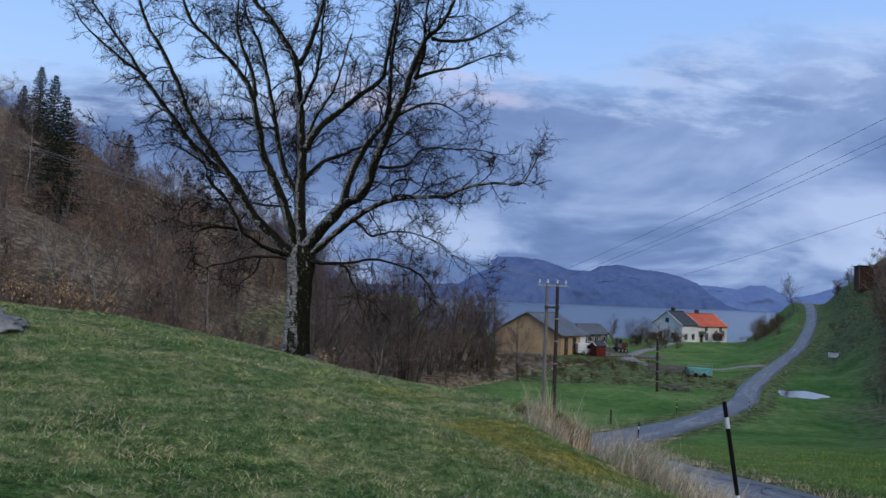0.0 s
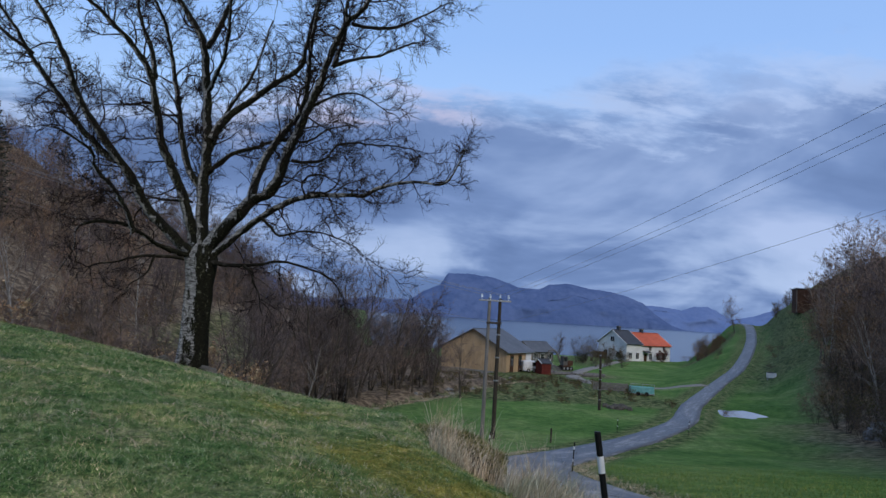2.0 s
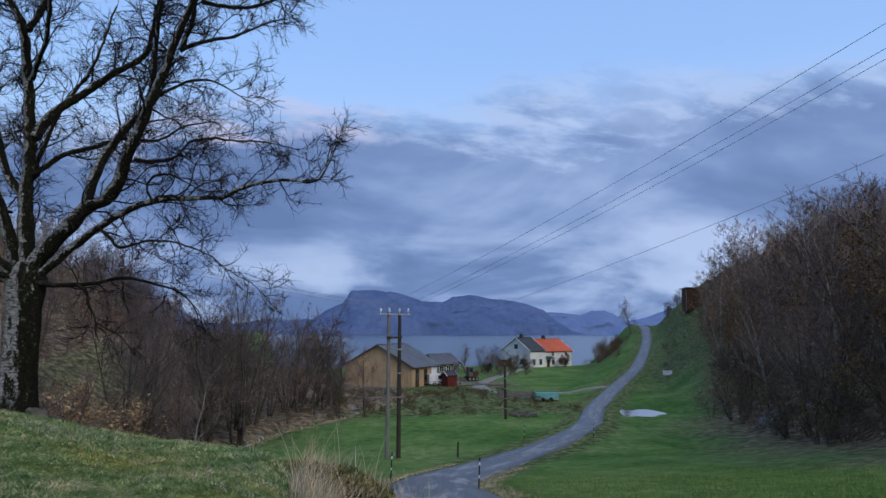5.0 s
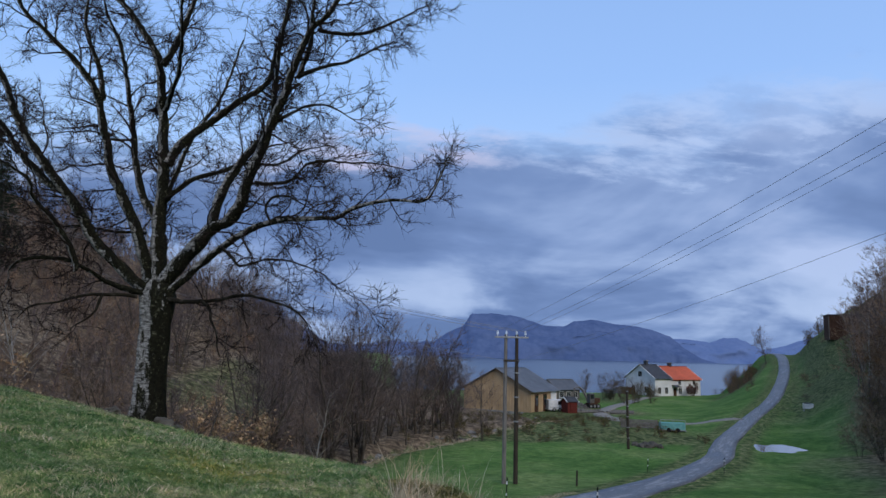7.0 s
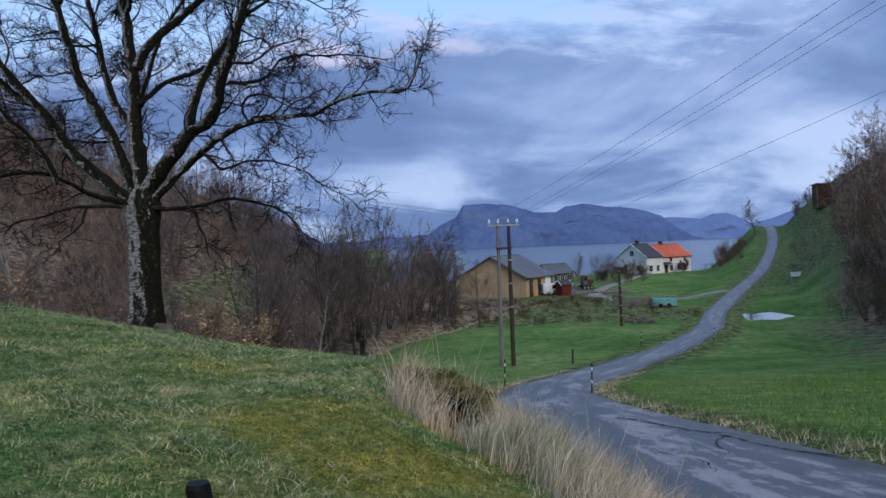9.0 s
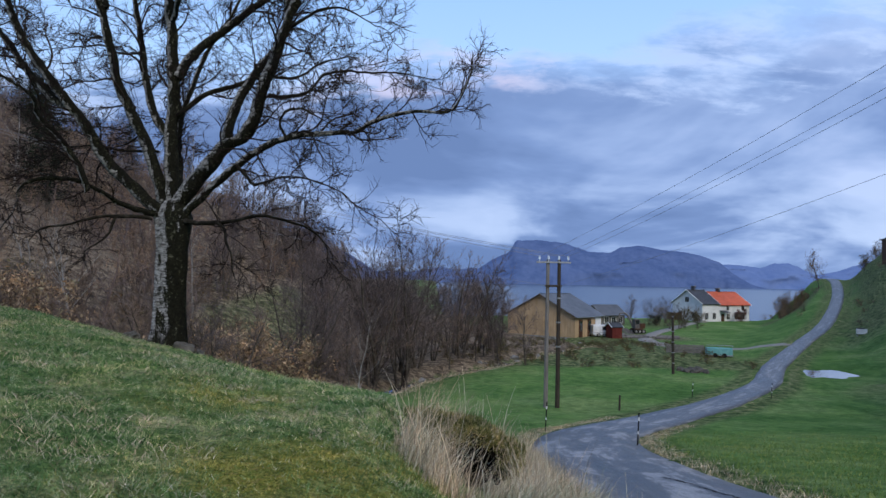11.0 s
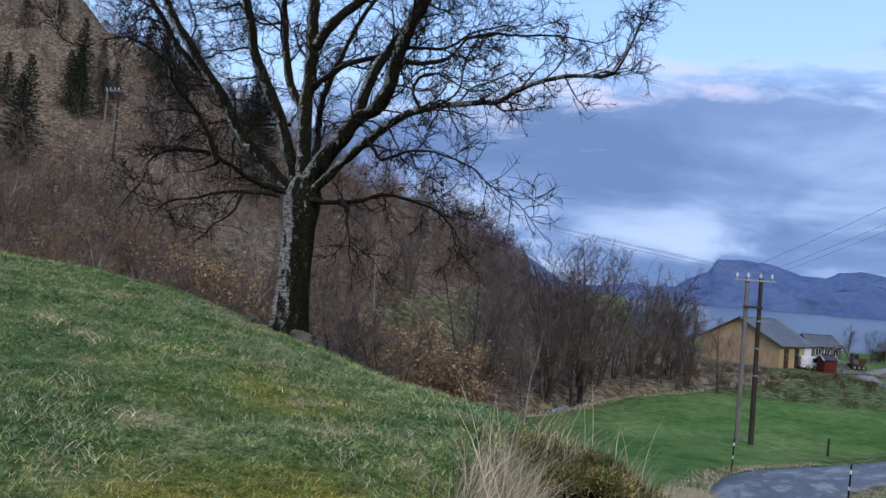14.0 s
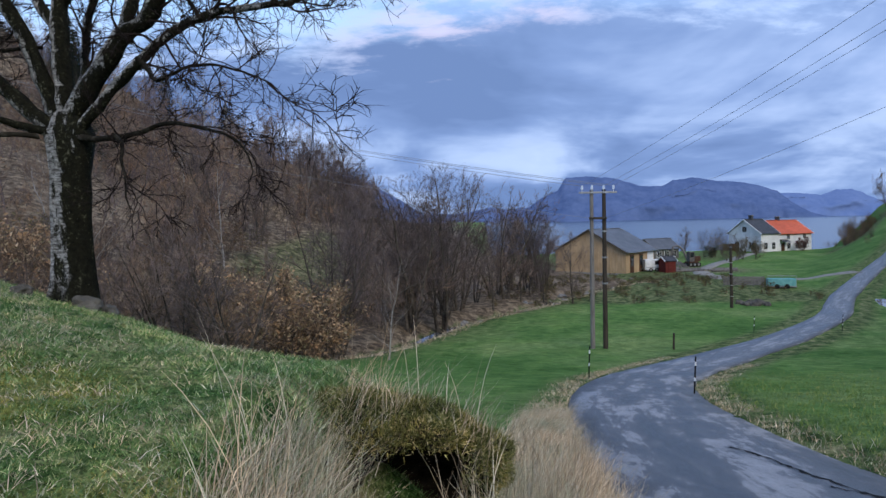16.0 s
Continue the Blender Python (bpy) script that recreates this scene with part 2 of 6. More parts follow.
def birch_build(lean, cut):
    """Pale papery bark with dark cross cracks; moss takes the side that lean and cut give it."""
    def build(nt, b):
        fine = noise_tex(nt, 7, 8, 0.78, stretch=(1, 1, 0.45))
        bands = noise_tex(nt, 7, 7, 0.8, stretch=(0.8, 0.8, 4))
        blot = noise_tex(nt, 22, 5, 0.7)
        white = ramp_of(nt, bands, [(0.38, (0.03, 0.027, 0.024)), (0.45, (0.16, 0.155, 0.145)), (0.52, (0.34, 0.335, 0.32)), (0.64, (0.52, 0.51, 0.49))])
        white = mix_of(nt, 0.7, white, ramp_of(nt, blot, [(0.38, (0.35, 0.36, 0.36)), (0.52, (1.0, 1.0, 1.0)), (0.66, (1.25, 1.22, 1.18))]), "MULTIPLY")
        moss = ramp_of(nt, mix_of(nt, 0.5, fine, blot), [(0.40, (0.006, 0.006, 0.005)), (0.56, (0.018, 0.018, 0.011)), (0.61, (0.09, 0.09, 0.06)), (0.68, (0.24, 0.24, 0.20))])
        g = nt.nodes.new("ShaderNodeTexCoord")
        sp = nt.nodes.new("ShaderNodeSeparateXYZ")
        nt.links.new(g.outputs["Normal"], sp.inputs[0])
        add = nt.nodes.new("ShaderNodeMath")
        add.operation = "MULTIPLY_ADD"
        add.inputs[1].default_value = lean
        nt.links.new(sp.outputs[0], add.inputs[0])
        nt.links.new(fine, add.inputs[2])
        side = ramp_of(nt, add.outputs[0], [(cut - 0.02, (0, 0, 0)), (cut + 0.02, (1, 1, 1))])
        og = nt.nodes.new("ShaderNodeSeparateXYZ")
        nt.links.new(g.outputs["Object"], og.inputs[0])
        foot = nt.nodes.new("ShaderNodeMath")
        foot.operation = "MULTIPLY_ADD"
        foot.inputs[1].default_value = 0.5
        nt.links.new(og.outputs[2], foot.inputs[0])
        nt.links.new(fine, foot.inputs[2])
        rooty = ramp_of(nt, foot.outputs[0], [(0.60, (1, 1, 1)), (0.72, (0, 0, 0))])
        side = mix_of(nt, rooty, side, (1.0, 1.0, 1.0))
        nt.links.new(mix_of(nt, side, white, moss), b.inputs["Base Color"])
        bump_of(nt, b, mix_of(nt, 0.5, bands, fine), 1.0, 0.05)
    return build


def water_build(nt, b):
    b.inputs["Base Color"].default_value = (0.03, 0.05, 0.075, 1)
    bump_of(nt, b, noise_tex(nt, 0.35, 6, 0.7, stretch=(0.35, 1, 1)), 0.25, 0.6)


# distance haze painted into the colour, which also glows a little
def far_haze_build(low, high, haze_glow):
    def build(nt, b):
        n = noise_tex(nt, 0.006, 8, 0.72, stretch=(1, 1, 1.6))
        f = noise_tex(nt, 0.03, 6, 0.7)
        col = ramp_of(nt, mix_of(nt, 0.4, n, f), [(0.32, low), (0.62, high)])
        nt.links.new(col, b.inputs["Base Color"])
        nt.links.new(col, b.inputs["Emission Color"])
        b.inputs["Emission Strength"].default_value = haze_glow
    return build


M = {}
M["ground"] = material("ground_grass", ground_build, 0.95, 0.04)
M["asphalt"] = material("wet_asphalt", asphalt_build, 0.5, 0.5)
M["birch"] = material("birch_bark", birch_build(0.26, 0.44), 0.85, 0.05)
M["water"] = material("fjord_water", water_build, 0.22, 0.5)
M["puddle"] = plain("puddle_water", [(0.3, (0.05, 0.055, 0.06)), (0.7, (0.09, 0.10, 0.11))], 2.0, 0.03, 4, 0.02, rough=0.02, spec=1.0)
# both far slopes carry air haze as blue base colour and emission
M["mountain"] = material("hazed_mountain", far_haze_build((0.035, 0.062, 0.145), (0.075, 0.110, 0.215), 0.36), 0.95, 0.0)
M["ridge_hazed"] = material("hazed_far_ridge", far_haze_build((0.060, 0.100, 0.220), (0.095, 0.140, 0.27), 0.45), 0.95, 0.0)
M["twig"] = plain("dark_twig", [(0.3, (0.010, 0.008, 0.007)), (0.7, (0.040, 0.030, 0.026))], 6, 0, spec=0.03)
M["limb"] = material("mossy_birch_limb", birch_build(0.22, 0.44), 0.85, 0.05)
M["dark_limb"] = plain("dark_limb", [(0.35, (0.008, 0.007, 0.005)), (0.55, (0.026, 0.023, 0.017)), (0.75, (0.075, 0.070, 0.058))], 7, 0.6, 18, 0.02, stretch=(1, 1, 1.5), spec=0.03)
M["bark"] = plain("grey_brown_bark", [(0.3, (0.032, 0.027, 0.022)), (0.7, (0.14, 0.12, 0.10))], 5, 0.4, 14, 0.02, vary=0.5, spec=0.03)
M["pale_bark"] = plain("pale_birch_bark", [(0.3, (0.09, 0.08, 0.07)), (0.5, (0.30, 0.28, 0.25)), (0.7, (0.42, 0.40, 0.37))], 4, 0.3, 14, 0.02)
M["brush"] = material("brown_brush", brush_build((0.105, 0.076, 0.057), (0.30, 0.22, 0.16)), 0.9, 0.03)
M["brush_grey"] = material("violet_brown_twigs", brush_build((0.075, 0.060, 0.058), (0.24, 0.195, 0.182)), 0.9, 0.03)
M["leaf_brown"] = island("withered_leaf", [(0.0, (0.05, 0.028, 0.014)), (0.5, (0.11, 0.065, 0.030)), (1.0, (0.20, 0.125, 0.06))])
M["leaf_olive"] = island("olive_leaf", [(0.0, (0.045, 0.045, 0.016)), (0.5, (0.090, 0.085, 0.030)), (1.0, (0.16, 0.12, 0.05))])
M["leaf_red"] = island("dark_red_leaf", [(0.0, (0.05, 0.012, 0.012)), (1.0, (0.13, 0.03, 0.026))])
M["field_blade"] = island("field_grass", [(0.0, (0.10, 0.165, 0.032)), (0.6, (0.16, 0.23, 0.06)), (1.0, (0.26, 0.29, 0.11))])
M["leaf_tan"] = island("tan_leaf", [(0.0, (0.18, 0.115, 0.068)), (0.5, (0.33, 0.23, 0.14)), (1.0, (0.45, 0.34, 0.22))])
M["needle"] = island("spruce_needle", [(0.0, (0.008, 0.014, 0.009)), (1.0, (0.028, 0.042, 0.024))])
M["grass"] = island("short_grass", [(0.0, (0.055, 0.125, 0.040)), (0.45, (0.125, 0.225, 0.080)), (0.75, (0.235, 0.315, 0.140)), (0.90, (0.42, 0.42, 0.26)), (1.0, (0.62, 0.57, 0.42))], clump=0.95)
M["straw"] = island("dry_straw", [(0.0, (0.14, 0.11, 0.075)), (0.45, (0.40, 0.33, 0.23)), (0.8, (0.58, 0.50, 0.37)), (1.0, (0.72, 0.65, 0.51))])
M["moss"] = island("moss_tuft", [(0.0, (0.085, 0.105, 0.022)), (0.5, (0.22, 0.23, 0.055)), (1.0, (0.44, 0.38, 0.14))], clump=0.85)
M["moss_dark"] = island("dark_olive_moss", [(0.0, (0.048, 0.058, 0.020)), (0.5, (0.135, 0.145, 0.045)), (0.85, (0.26, 0.24, 0.10)), (1.0, (0.44, 0.39, 0.24))], clump=0.8)
M["stone"] = plain("weathered_stone", [(0.3, (0.10, 0.10, 0.095)), (0.6, (0.27, 0.27, 0.26)), (0.75, (0.42, 0.42, 0.41))], 3, 0.7, 9, 0.05)
M["dull_stone"] = plain("dull_stone", [(0.3, (0.05, 0.048, 0.04)), (0.7, (0.15, 0.14, 0.12))], 4, 0.6, 9, 0.04)
M["crack"] = plain("crack_dark", [(0.3, (0.006, 0.006, 0.006)), (0.7, (0.02, 0.02, 0.02))], 8, 0)
# near black: soil of the turf, and painted shade for the hollow
M["soil"] = plain("soil_and_hollow_shade", [(0.3, (0.008, 0.007, 0.005)), (0.7, (0.035, 0.028, 0.02))], 8, 0.8, 16, 0.03, spec=0.03)
M["pole"] = plain("tarred_pole", [(0.3, (0.030, 0.024, 0.019)), (0.7, (0.075, 0.062, 0.050))], 5, 0.3, 20, 0.01, stretch=(3, 3, 0.3))
M["pole_pale"] = plain("weathered_pole", [(0.3, (0.12, 0.11, 0.105)), (0.7, (0.25, 0.235, 0.22))], 5, 0.3, 20, 0.01, stretch=(3, 3, 0.3))
M["steel"] = plain("galvanised_steel", [(0.3, (0.25, 0.26, 0.27)), (0.7, (0.42, 0.43, 0.44))], 20, 0, rough=0.5, metal=0.7)
M["glass_ins"] = plain("insulator_glass", [(0.3, (0.55, 0.62, 0.68)), (0.7, (0.8, 0.85, 0.9))], 20, 0, rough=0.15, spec=0.6)
M["wire"] = plain("wire_metal", [(0.3, (0.20, 0.21, 0.23)), (0.7, (0.30, 0.31, 0.33))], 3, 0, rough=0.6)
M["black_plastic"] = plain("black_plastic", [(0.3, (0.006, 0.006, 0.006)), (0.7, (0.014, 0.014, 0.014))], 20, 0.1, rough=0.5)
M["reflector"] = plain("white_reflector", [(0.3, (0.6, 0.62, 0.64)), (0.7, (0.8, 0.8, 0.8))], 20, 0, rough=0.4)
M["yellow_board"] = plain("ochre_boards", [(0.3, (0.40, 0.28, 0.155)), (0.7, (0.51, 0.37, 0.225))], 3, 0.2, 8, 0.01, stretch=(1, 1, 0.2), vary=0.25)
M["white_board"] = plain("white_boards", [(0.3, (0.60, 0.62, 0.64)), (0.7, (0.80, 0.80, 0.80))], 3, 0.15, 8, 0.01, vary=0.12)
M["slate"] = plain("dark_slate_roof", [(0.3, (0.035, 0.038, 0.045)), (0.7, (0.085, 0.09, 0.10))], 2.5, 0.2, 8, 0.01, rough=0.6, vary=0.3)
M["grey_roof"] = plain("grey_sheet_roof", [(0.3, (0.085, 0.095, 0.11)), (0.7, (0.14, 0.15, 0.17))], 0.8, 0.1, 8, 0.01, rough=0.5)
M["red_tile"] = plain("orange_red_roof_tile", [(0.3, (0.38, 0.075, 0.035)), (0.7, (0.56, 0.13, 0.065))], 2.5, 0.2, 8, 0.01, rough=0.6, vary=0.3)
M["red_paint"] = plain("falu_red_boards", [(0.3, (0.09, 0.018, 0.015)), (0.7, (0.15, 0.035, 0.028))], 3, 0.2, 8, 0.01)
M["dark_glass"] = plain("window_glass", [(0.3, (0.012, 0.014, 0.018)), (0.7, (0.03, 0.034, 0.04))], 2, 0, rough=0.08, spec=0.6)
M["white_trim"] = plain("white_paint", [(0.3, (0.66, 0.67, 0.68)), (0.7, (0.82, 0.82, 0.82))], 5, 0, rough=0.5)
M["concrete"] = plain("concrete", [(0.3, (0.20, 0.20, 0.195)), (0.7, (0.34, 0.335, 0.325))], 3, 0.3, 12, 0.01)
M["grey_board"] = plain("weathered_boards", [(0.3, (0.09, 0.085, 0.08)), (0.7, (0.20, 0.19, 0.18))], 4, 0.3, 10, 0.01, vary=0.4)
M["teal"] = plain("teal_tarpaulin", [(0.3, (0.10, 0.30, 0.30)), (0.7, (0.20, 0.45, 0.43))], 2, 0.3, 6, 0.03)
M["gravel"] = plain("gravel", [(0.3, (0.16, 0.15, 0.13)), (0.7, (0.33, 0.31, 0.28))], 8, 0.6, 30, 0.02)
M["dark_wood"] = plain("dark_brown_wall", [(0.3, (0.05, 0.025, 0.016)), (0.7, (0.10, 0.055, 0.035))], 3, 0.2, 8, 0.01)
M["rubber"] = plain("black_rubber", [(0.3, (0.012, 0.012, 0.012)), (0.7, (0.03, 0.03, 0.03))], 12, 0.2)
M["caravan"] = plain("white_caravan_panel", [(0.3, (0.62, 0.63, 0.64)), (0.7, (0.78, 0.78, 0.78))], 2, 0, rough=0.4)

# ---- the land ----
ROAD = [(5.2, -40, 4.0), (5.4, -12, 1.3), (5.7, 0, -0.10), (5.9, 7, -0.95), (6.1, 14, -1.95), (6.3, 20, -2.85), (6.9, 26, -3.75), (8.5, 33, -4.85),
        (11.6, 40, -5.85), (16.2, 47.5, -6.7), (23.5, 56.5, -7.05), (31, 67, -7.15), (38, 80, -7.1), (53, 104, -6.6), (69, 127, -4.7), (94.3, 169, -0.9), (113.5, 205, 2.9), (116.5, 217, 3.3), (118.5, 230, -1.0), (121, 258, -11.0)]


def smooth_line(pts, step):
    """A Catmull-Rom line through the points, at even steps."""
    p = np.array([pts[0]] + list(pts) + [pts[-1]], float)
    out = []
    for i in range(1, len(p) - 2):
        n = max(2, int(np.linalg.norm(p[i + 1] - p[i]) / step))
        for k in range(n):
            t = k / n
            a, b, c, d = p[i - 1], p[i], p[i + 1], p[i + 2]
            out.append(0.5 * (2 * b + (c - a) * t + (2 * a - 5 * b + 4 * c - d) * t * t + (3 * b - a - 3 * c + d) * t ** 3))
    out.append(p[-1])
    return np.array(out)


ROAD_LINE = smooth_line(ROAD, 0.8)
ROAD_HALF = 1.75


def road_half(y):
    """Half the road's width, narrower beyond the bend."""
    return np.interp(y, [30, 46, 60, 110, 210], [1.75, 1.5, 1.2, 1.1, 1.3])


def sstep(a, b, v):
    t = np.clip((np.asarray(v, float) - a) / (b - a), 0, 1)
    return t * t * (3 - 2 * t)


def wave(x, y, s, k=0.0):
    """Soft repeatable unevenness, about -1 to 1."""
    return (np.sin(x / s + k) * np.cos(y / s * 1.13 + k * 2.1) + 0.6 * np.sin(x / s * 2.3 + y / s * 1.7 + k * 3) + 0.4 * np.cos(x / s * 3.9 - y / s * 4.3 + k)) / 2


def near_road(x, y):
    """Distance from the road's middle, and the road's height there."""
    x, y = np.asarray(x, float), np.asarray(y, float)
    best, z = np.full(x.shape, 1e9), np.zeros(x.shape)
    for i in range(0, len(ROAD_LINE), 1):
        d = np.hypot(x - ROAD_LINE[i, 0], y - ROAD_LINE[i, 1])
        m = d < best
        best, z = np.where(m, d, best), np.where(m, ROAD_LINE[i, 2], z)
    return best, z


STREAM = [(-60, 30), (-30, 32), (-14, 40), (-3.8, 56), (0.8, 69), (10, 82), (20, 96), (24, 116), (10, 160), (6, 240)]
STREAM_LINE = smooth_line(STREAM, 2.0)


def stream_side(x, y):
    """Signed distance from the stream: positive to its left (the wooded hill)."""
    x, y = np.asarray(x, float), np.asarray(y, float)
    best, side = np.full(x.shape, 1e9), np.zeros(x.shape)
    for i in range(len(STREAM_LINE) - 1):
        a, d = STREAM_LINE[i], STREAM_LINE[i + 1] - STREAM_LINE[i]
        r = np.hypot(x - a[0], y - a[1])
        m = r < best
        s = d[0] * (y - a[1]) - d[1] * (x - a[0])
        best, side = np.where(m, r, best), np.where(m, np.sign(s), side)
    return best * side


def nose(y):
    """Where the wooded hill's end lies, beyond which the fjord shows."""
    return 4.5 - 0.146 * (np.asarray(y, float) - 7)


def right_side(x, y):
    """Distance to the right of the foot of the eastern hill."""
    dx, dy = 30.0, 78.0
    n = math.hypot(dx, dy)
    return ((np.asarray(x, float) - 33) * dy - (np.asarray(y, float) - 33) * dx) / n


RIM = [-50, 8.5, 12.7, 14.1, 14.9, 16.0, 17.6, 30, 60]
FLOOR_Y = [-80, -30, 0, 7, 14, 29, 40, 50, 60, 80, 130, 185, 215, 250, 300, 600, 5000]
FLOOR_Z = [7.0, 3.0, -0.1, -0.95, -1.95, -4.2, -5.9, -7.0, -7.3, -7.4, -8.0, -7.6, -10, -17, -22, -26, -30]


def land(x, y):
    """Height of the ground."""
    x, y = np.asarray(x, float), np.asarray(y, float)
    floor = np.interp(y, FLOOR_Y, FLOOR_Z)
    # the near grassy knoll
    e = y + 0.75 * np.clip(x, -6, 0) + 0.15 * np.maximum(x, 0) + 1.4 * np.maximum(x - 1.5, 0)
    drop = np.interp(e, RIM, [0, 0, 0.10, 0.26, 0.46, 0.80, 1.28, 5.2, 14])
    knoll = 0.12 - 0.10 * np.clip(x, -60, 0) - 0.10 * np.clip(x, 0, 2) * (1 - 0.6 * sstep(8, 11, y)) - 0.16 * np.clip(x - 2, 0, 8) - drop + 0.03 * wave(x, y, 0.9) + 0.05 * wave(x, y, 2.3, 1.0) - 0.010 * np.clip(y - 3, 0, 20) * sstep(-1, 2.5, x) - 0.025 * np.clip(y - 3, 0, 20) * sstep(1.4, 2.7, x) - 0.42 * sstep(1.4, 2.3, x) * sstep(8.5, 11.5, y)
    knoll = knoll + 0.03 * np.clip(-y, 0, 60)
    k = sstep(-4, 6, -(x - 6))
    scrub_bank = 0.9 * np.exp(-(((x - 20) / 16) ** 2) - (((y - 90) / 11) ** 2)) + 0.25 * wave(x, y, 2.2, 5) * sstep(76, 80, y) * (1 - sstep(110, 120, y))
    low = floor + scrub_bank + 0.05 * wave(x, y, 5.0) + 0.12 * wave(x, y, 17.0, 2)
    z = np.where(x < 6, np.maximum(knoll, low) + 0.35 * np.exp(-np.abs(knoll - low) / 0.5) * sstep(20, 30, y), low)
    # stream cut and wooded hill
    s = stream_side(x, y)
    z = z - 0.9 * np.exp(-(s / 1.6) ** 2) * sstep(30, 40, y)
    hill = np.interp(s, [1.5, 35, 65, 110, 170, 300], [0, 12.5, 23, 50, 82, 105]) * sstep(0, 25, s + 6) * (1 - sstep(160, 265, y) * 0.85) * sstep(-30, 30, y + s * 0.3)
    hill = hill * (1 - (1 - sstep(0, 7, nose(y) - x)) * sstep(58, 86, y))
    z = np.where(x < 24, z + hill * (1 + 0.12 * wave(x, y, 14.0, 4)), z)
    # eastern hill
    u = right_side(x, y)
    rise = np.interp(u, [-8, 0, 4, 30, 60, 200], [0, 0.9, 3.2, 19, 31, 42]) * (1 + 0.22 * sstep(135, 175, y) - 1.22 * sstep(200, 290, y))
    z = z + rise * (1 + 0.08 * wave(x, y, 9.0, 7)) * sstep(12, 26, x) * sstep(-60, 20, y + u)
    # the road's bed
    d, zr = near_road(x, y)
    west = x < np.interp(y, ROAD_LINE[:, 1], ROAD_LINE[:, 0])
    reach = np.where(west, np.interp(y, [0, 50, 90, 130, 170, 200, 300], [1.3, 2.0, 4.5, 14.0, 14.0, 7.0, 6.0]), np.interp(y, [0, 50, 90, 130, 300], [1.3, 2.0, 4.5, 7.0, 7.0]))
    half = road_half(y)
    w = 1 - sstep(half + 0.05, half + reach, d)
    z = z * (1 - w) + (zr - 0.03) * w
    z = np.where(d < half + 0.02, zr - 0.10, z)
    # level spot where rain water stands
    w = np.exp(-((x - 41.6) / 4.5) ** 4 - ((y - 75.8) / 6.0) ** 4) * sstep(1.5, 3.0, d)
    z = z * (1 - w) + -7.36 * w
    # the washed-out hollow in the verge
    z = z - 0.50 * np.exp(-(((x - 2.42) / 0.44) ** 2 + ((y - 11.95) / 0.62) ** 2) ** 2)
    return z


def height(x, y):
    return float(land(np.array([x]), np.array([y]))[0])


def steps(*spans):
    out = [spans[0][0]]
    for a, b, s in spans:
        n = max(1, int(round((b - a) / s)))
        out += [a + (b - a) * (i + 1) / n for i in range(n)]
    return np.array(out)


def mesh_of(name, verts, faces, mat, smooth=True):
    me = bpy.data.meshes.new(name)
    verts = np.asarray(verts, np.float32).reshape(-1, 3)
    faces = np.asarray(faces, np.int32)
    k = faces.shape[1]
    me.vertices.add(len(verts))
    me.vertices.foreach_set("co", verts.ravel())
    me.loops.add(faces.size)
    me.loops.foreach_set("vertex_index", faces.ravel())
    me.polygons.add(len(faces))
    me.polygons.foreach_set("loop_start", np.arange(0, faces.size, k, dtype=np.int32))
    me.polygons.foreach_set("loop_total", np.full(len(faces), k, np.int32))
    me.polygons.foreach_set("use_smooth", np.full(len(faces), smooth))
    me.update(calc_edges=True)
    if mat:
        me.materials.append(mat)
    return me


def grid_faces(nx, ny):
    i, j = np.meshgrid(np.arange(nx - 1), np.arange(ny - 1))
    a = (j * nx + i).ravel()
    return np.stack([a, a + 1, a + 1 + nx, a + nx], 1)


def moss_patch(x, y):
    """Where yellow-green moss has taken over the turf."""
    a = np.exp(-(((x - 1.6) / 1.3) ** 2 + ((y - 8.4) / 1.6) ** 2) ** 2)
    b = np.exp(-(((x + 0.1) / 0.8) ** 2 + ((y - 11.3) / 1.0) ** 2) ** 2)
    return np.clip((a + 0.8 * b) * (0.75 + 0.9 * wave(x, y, 0.4, 6)), 0, 1)


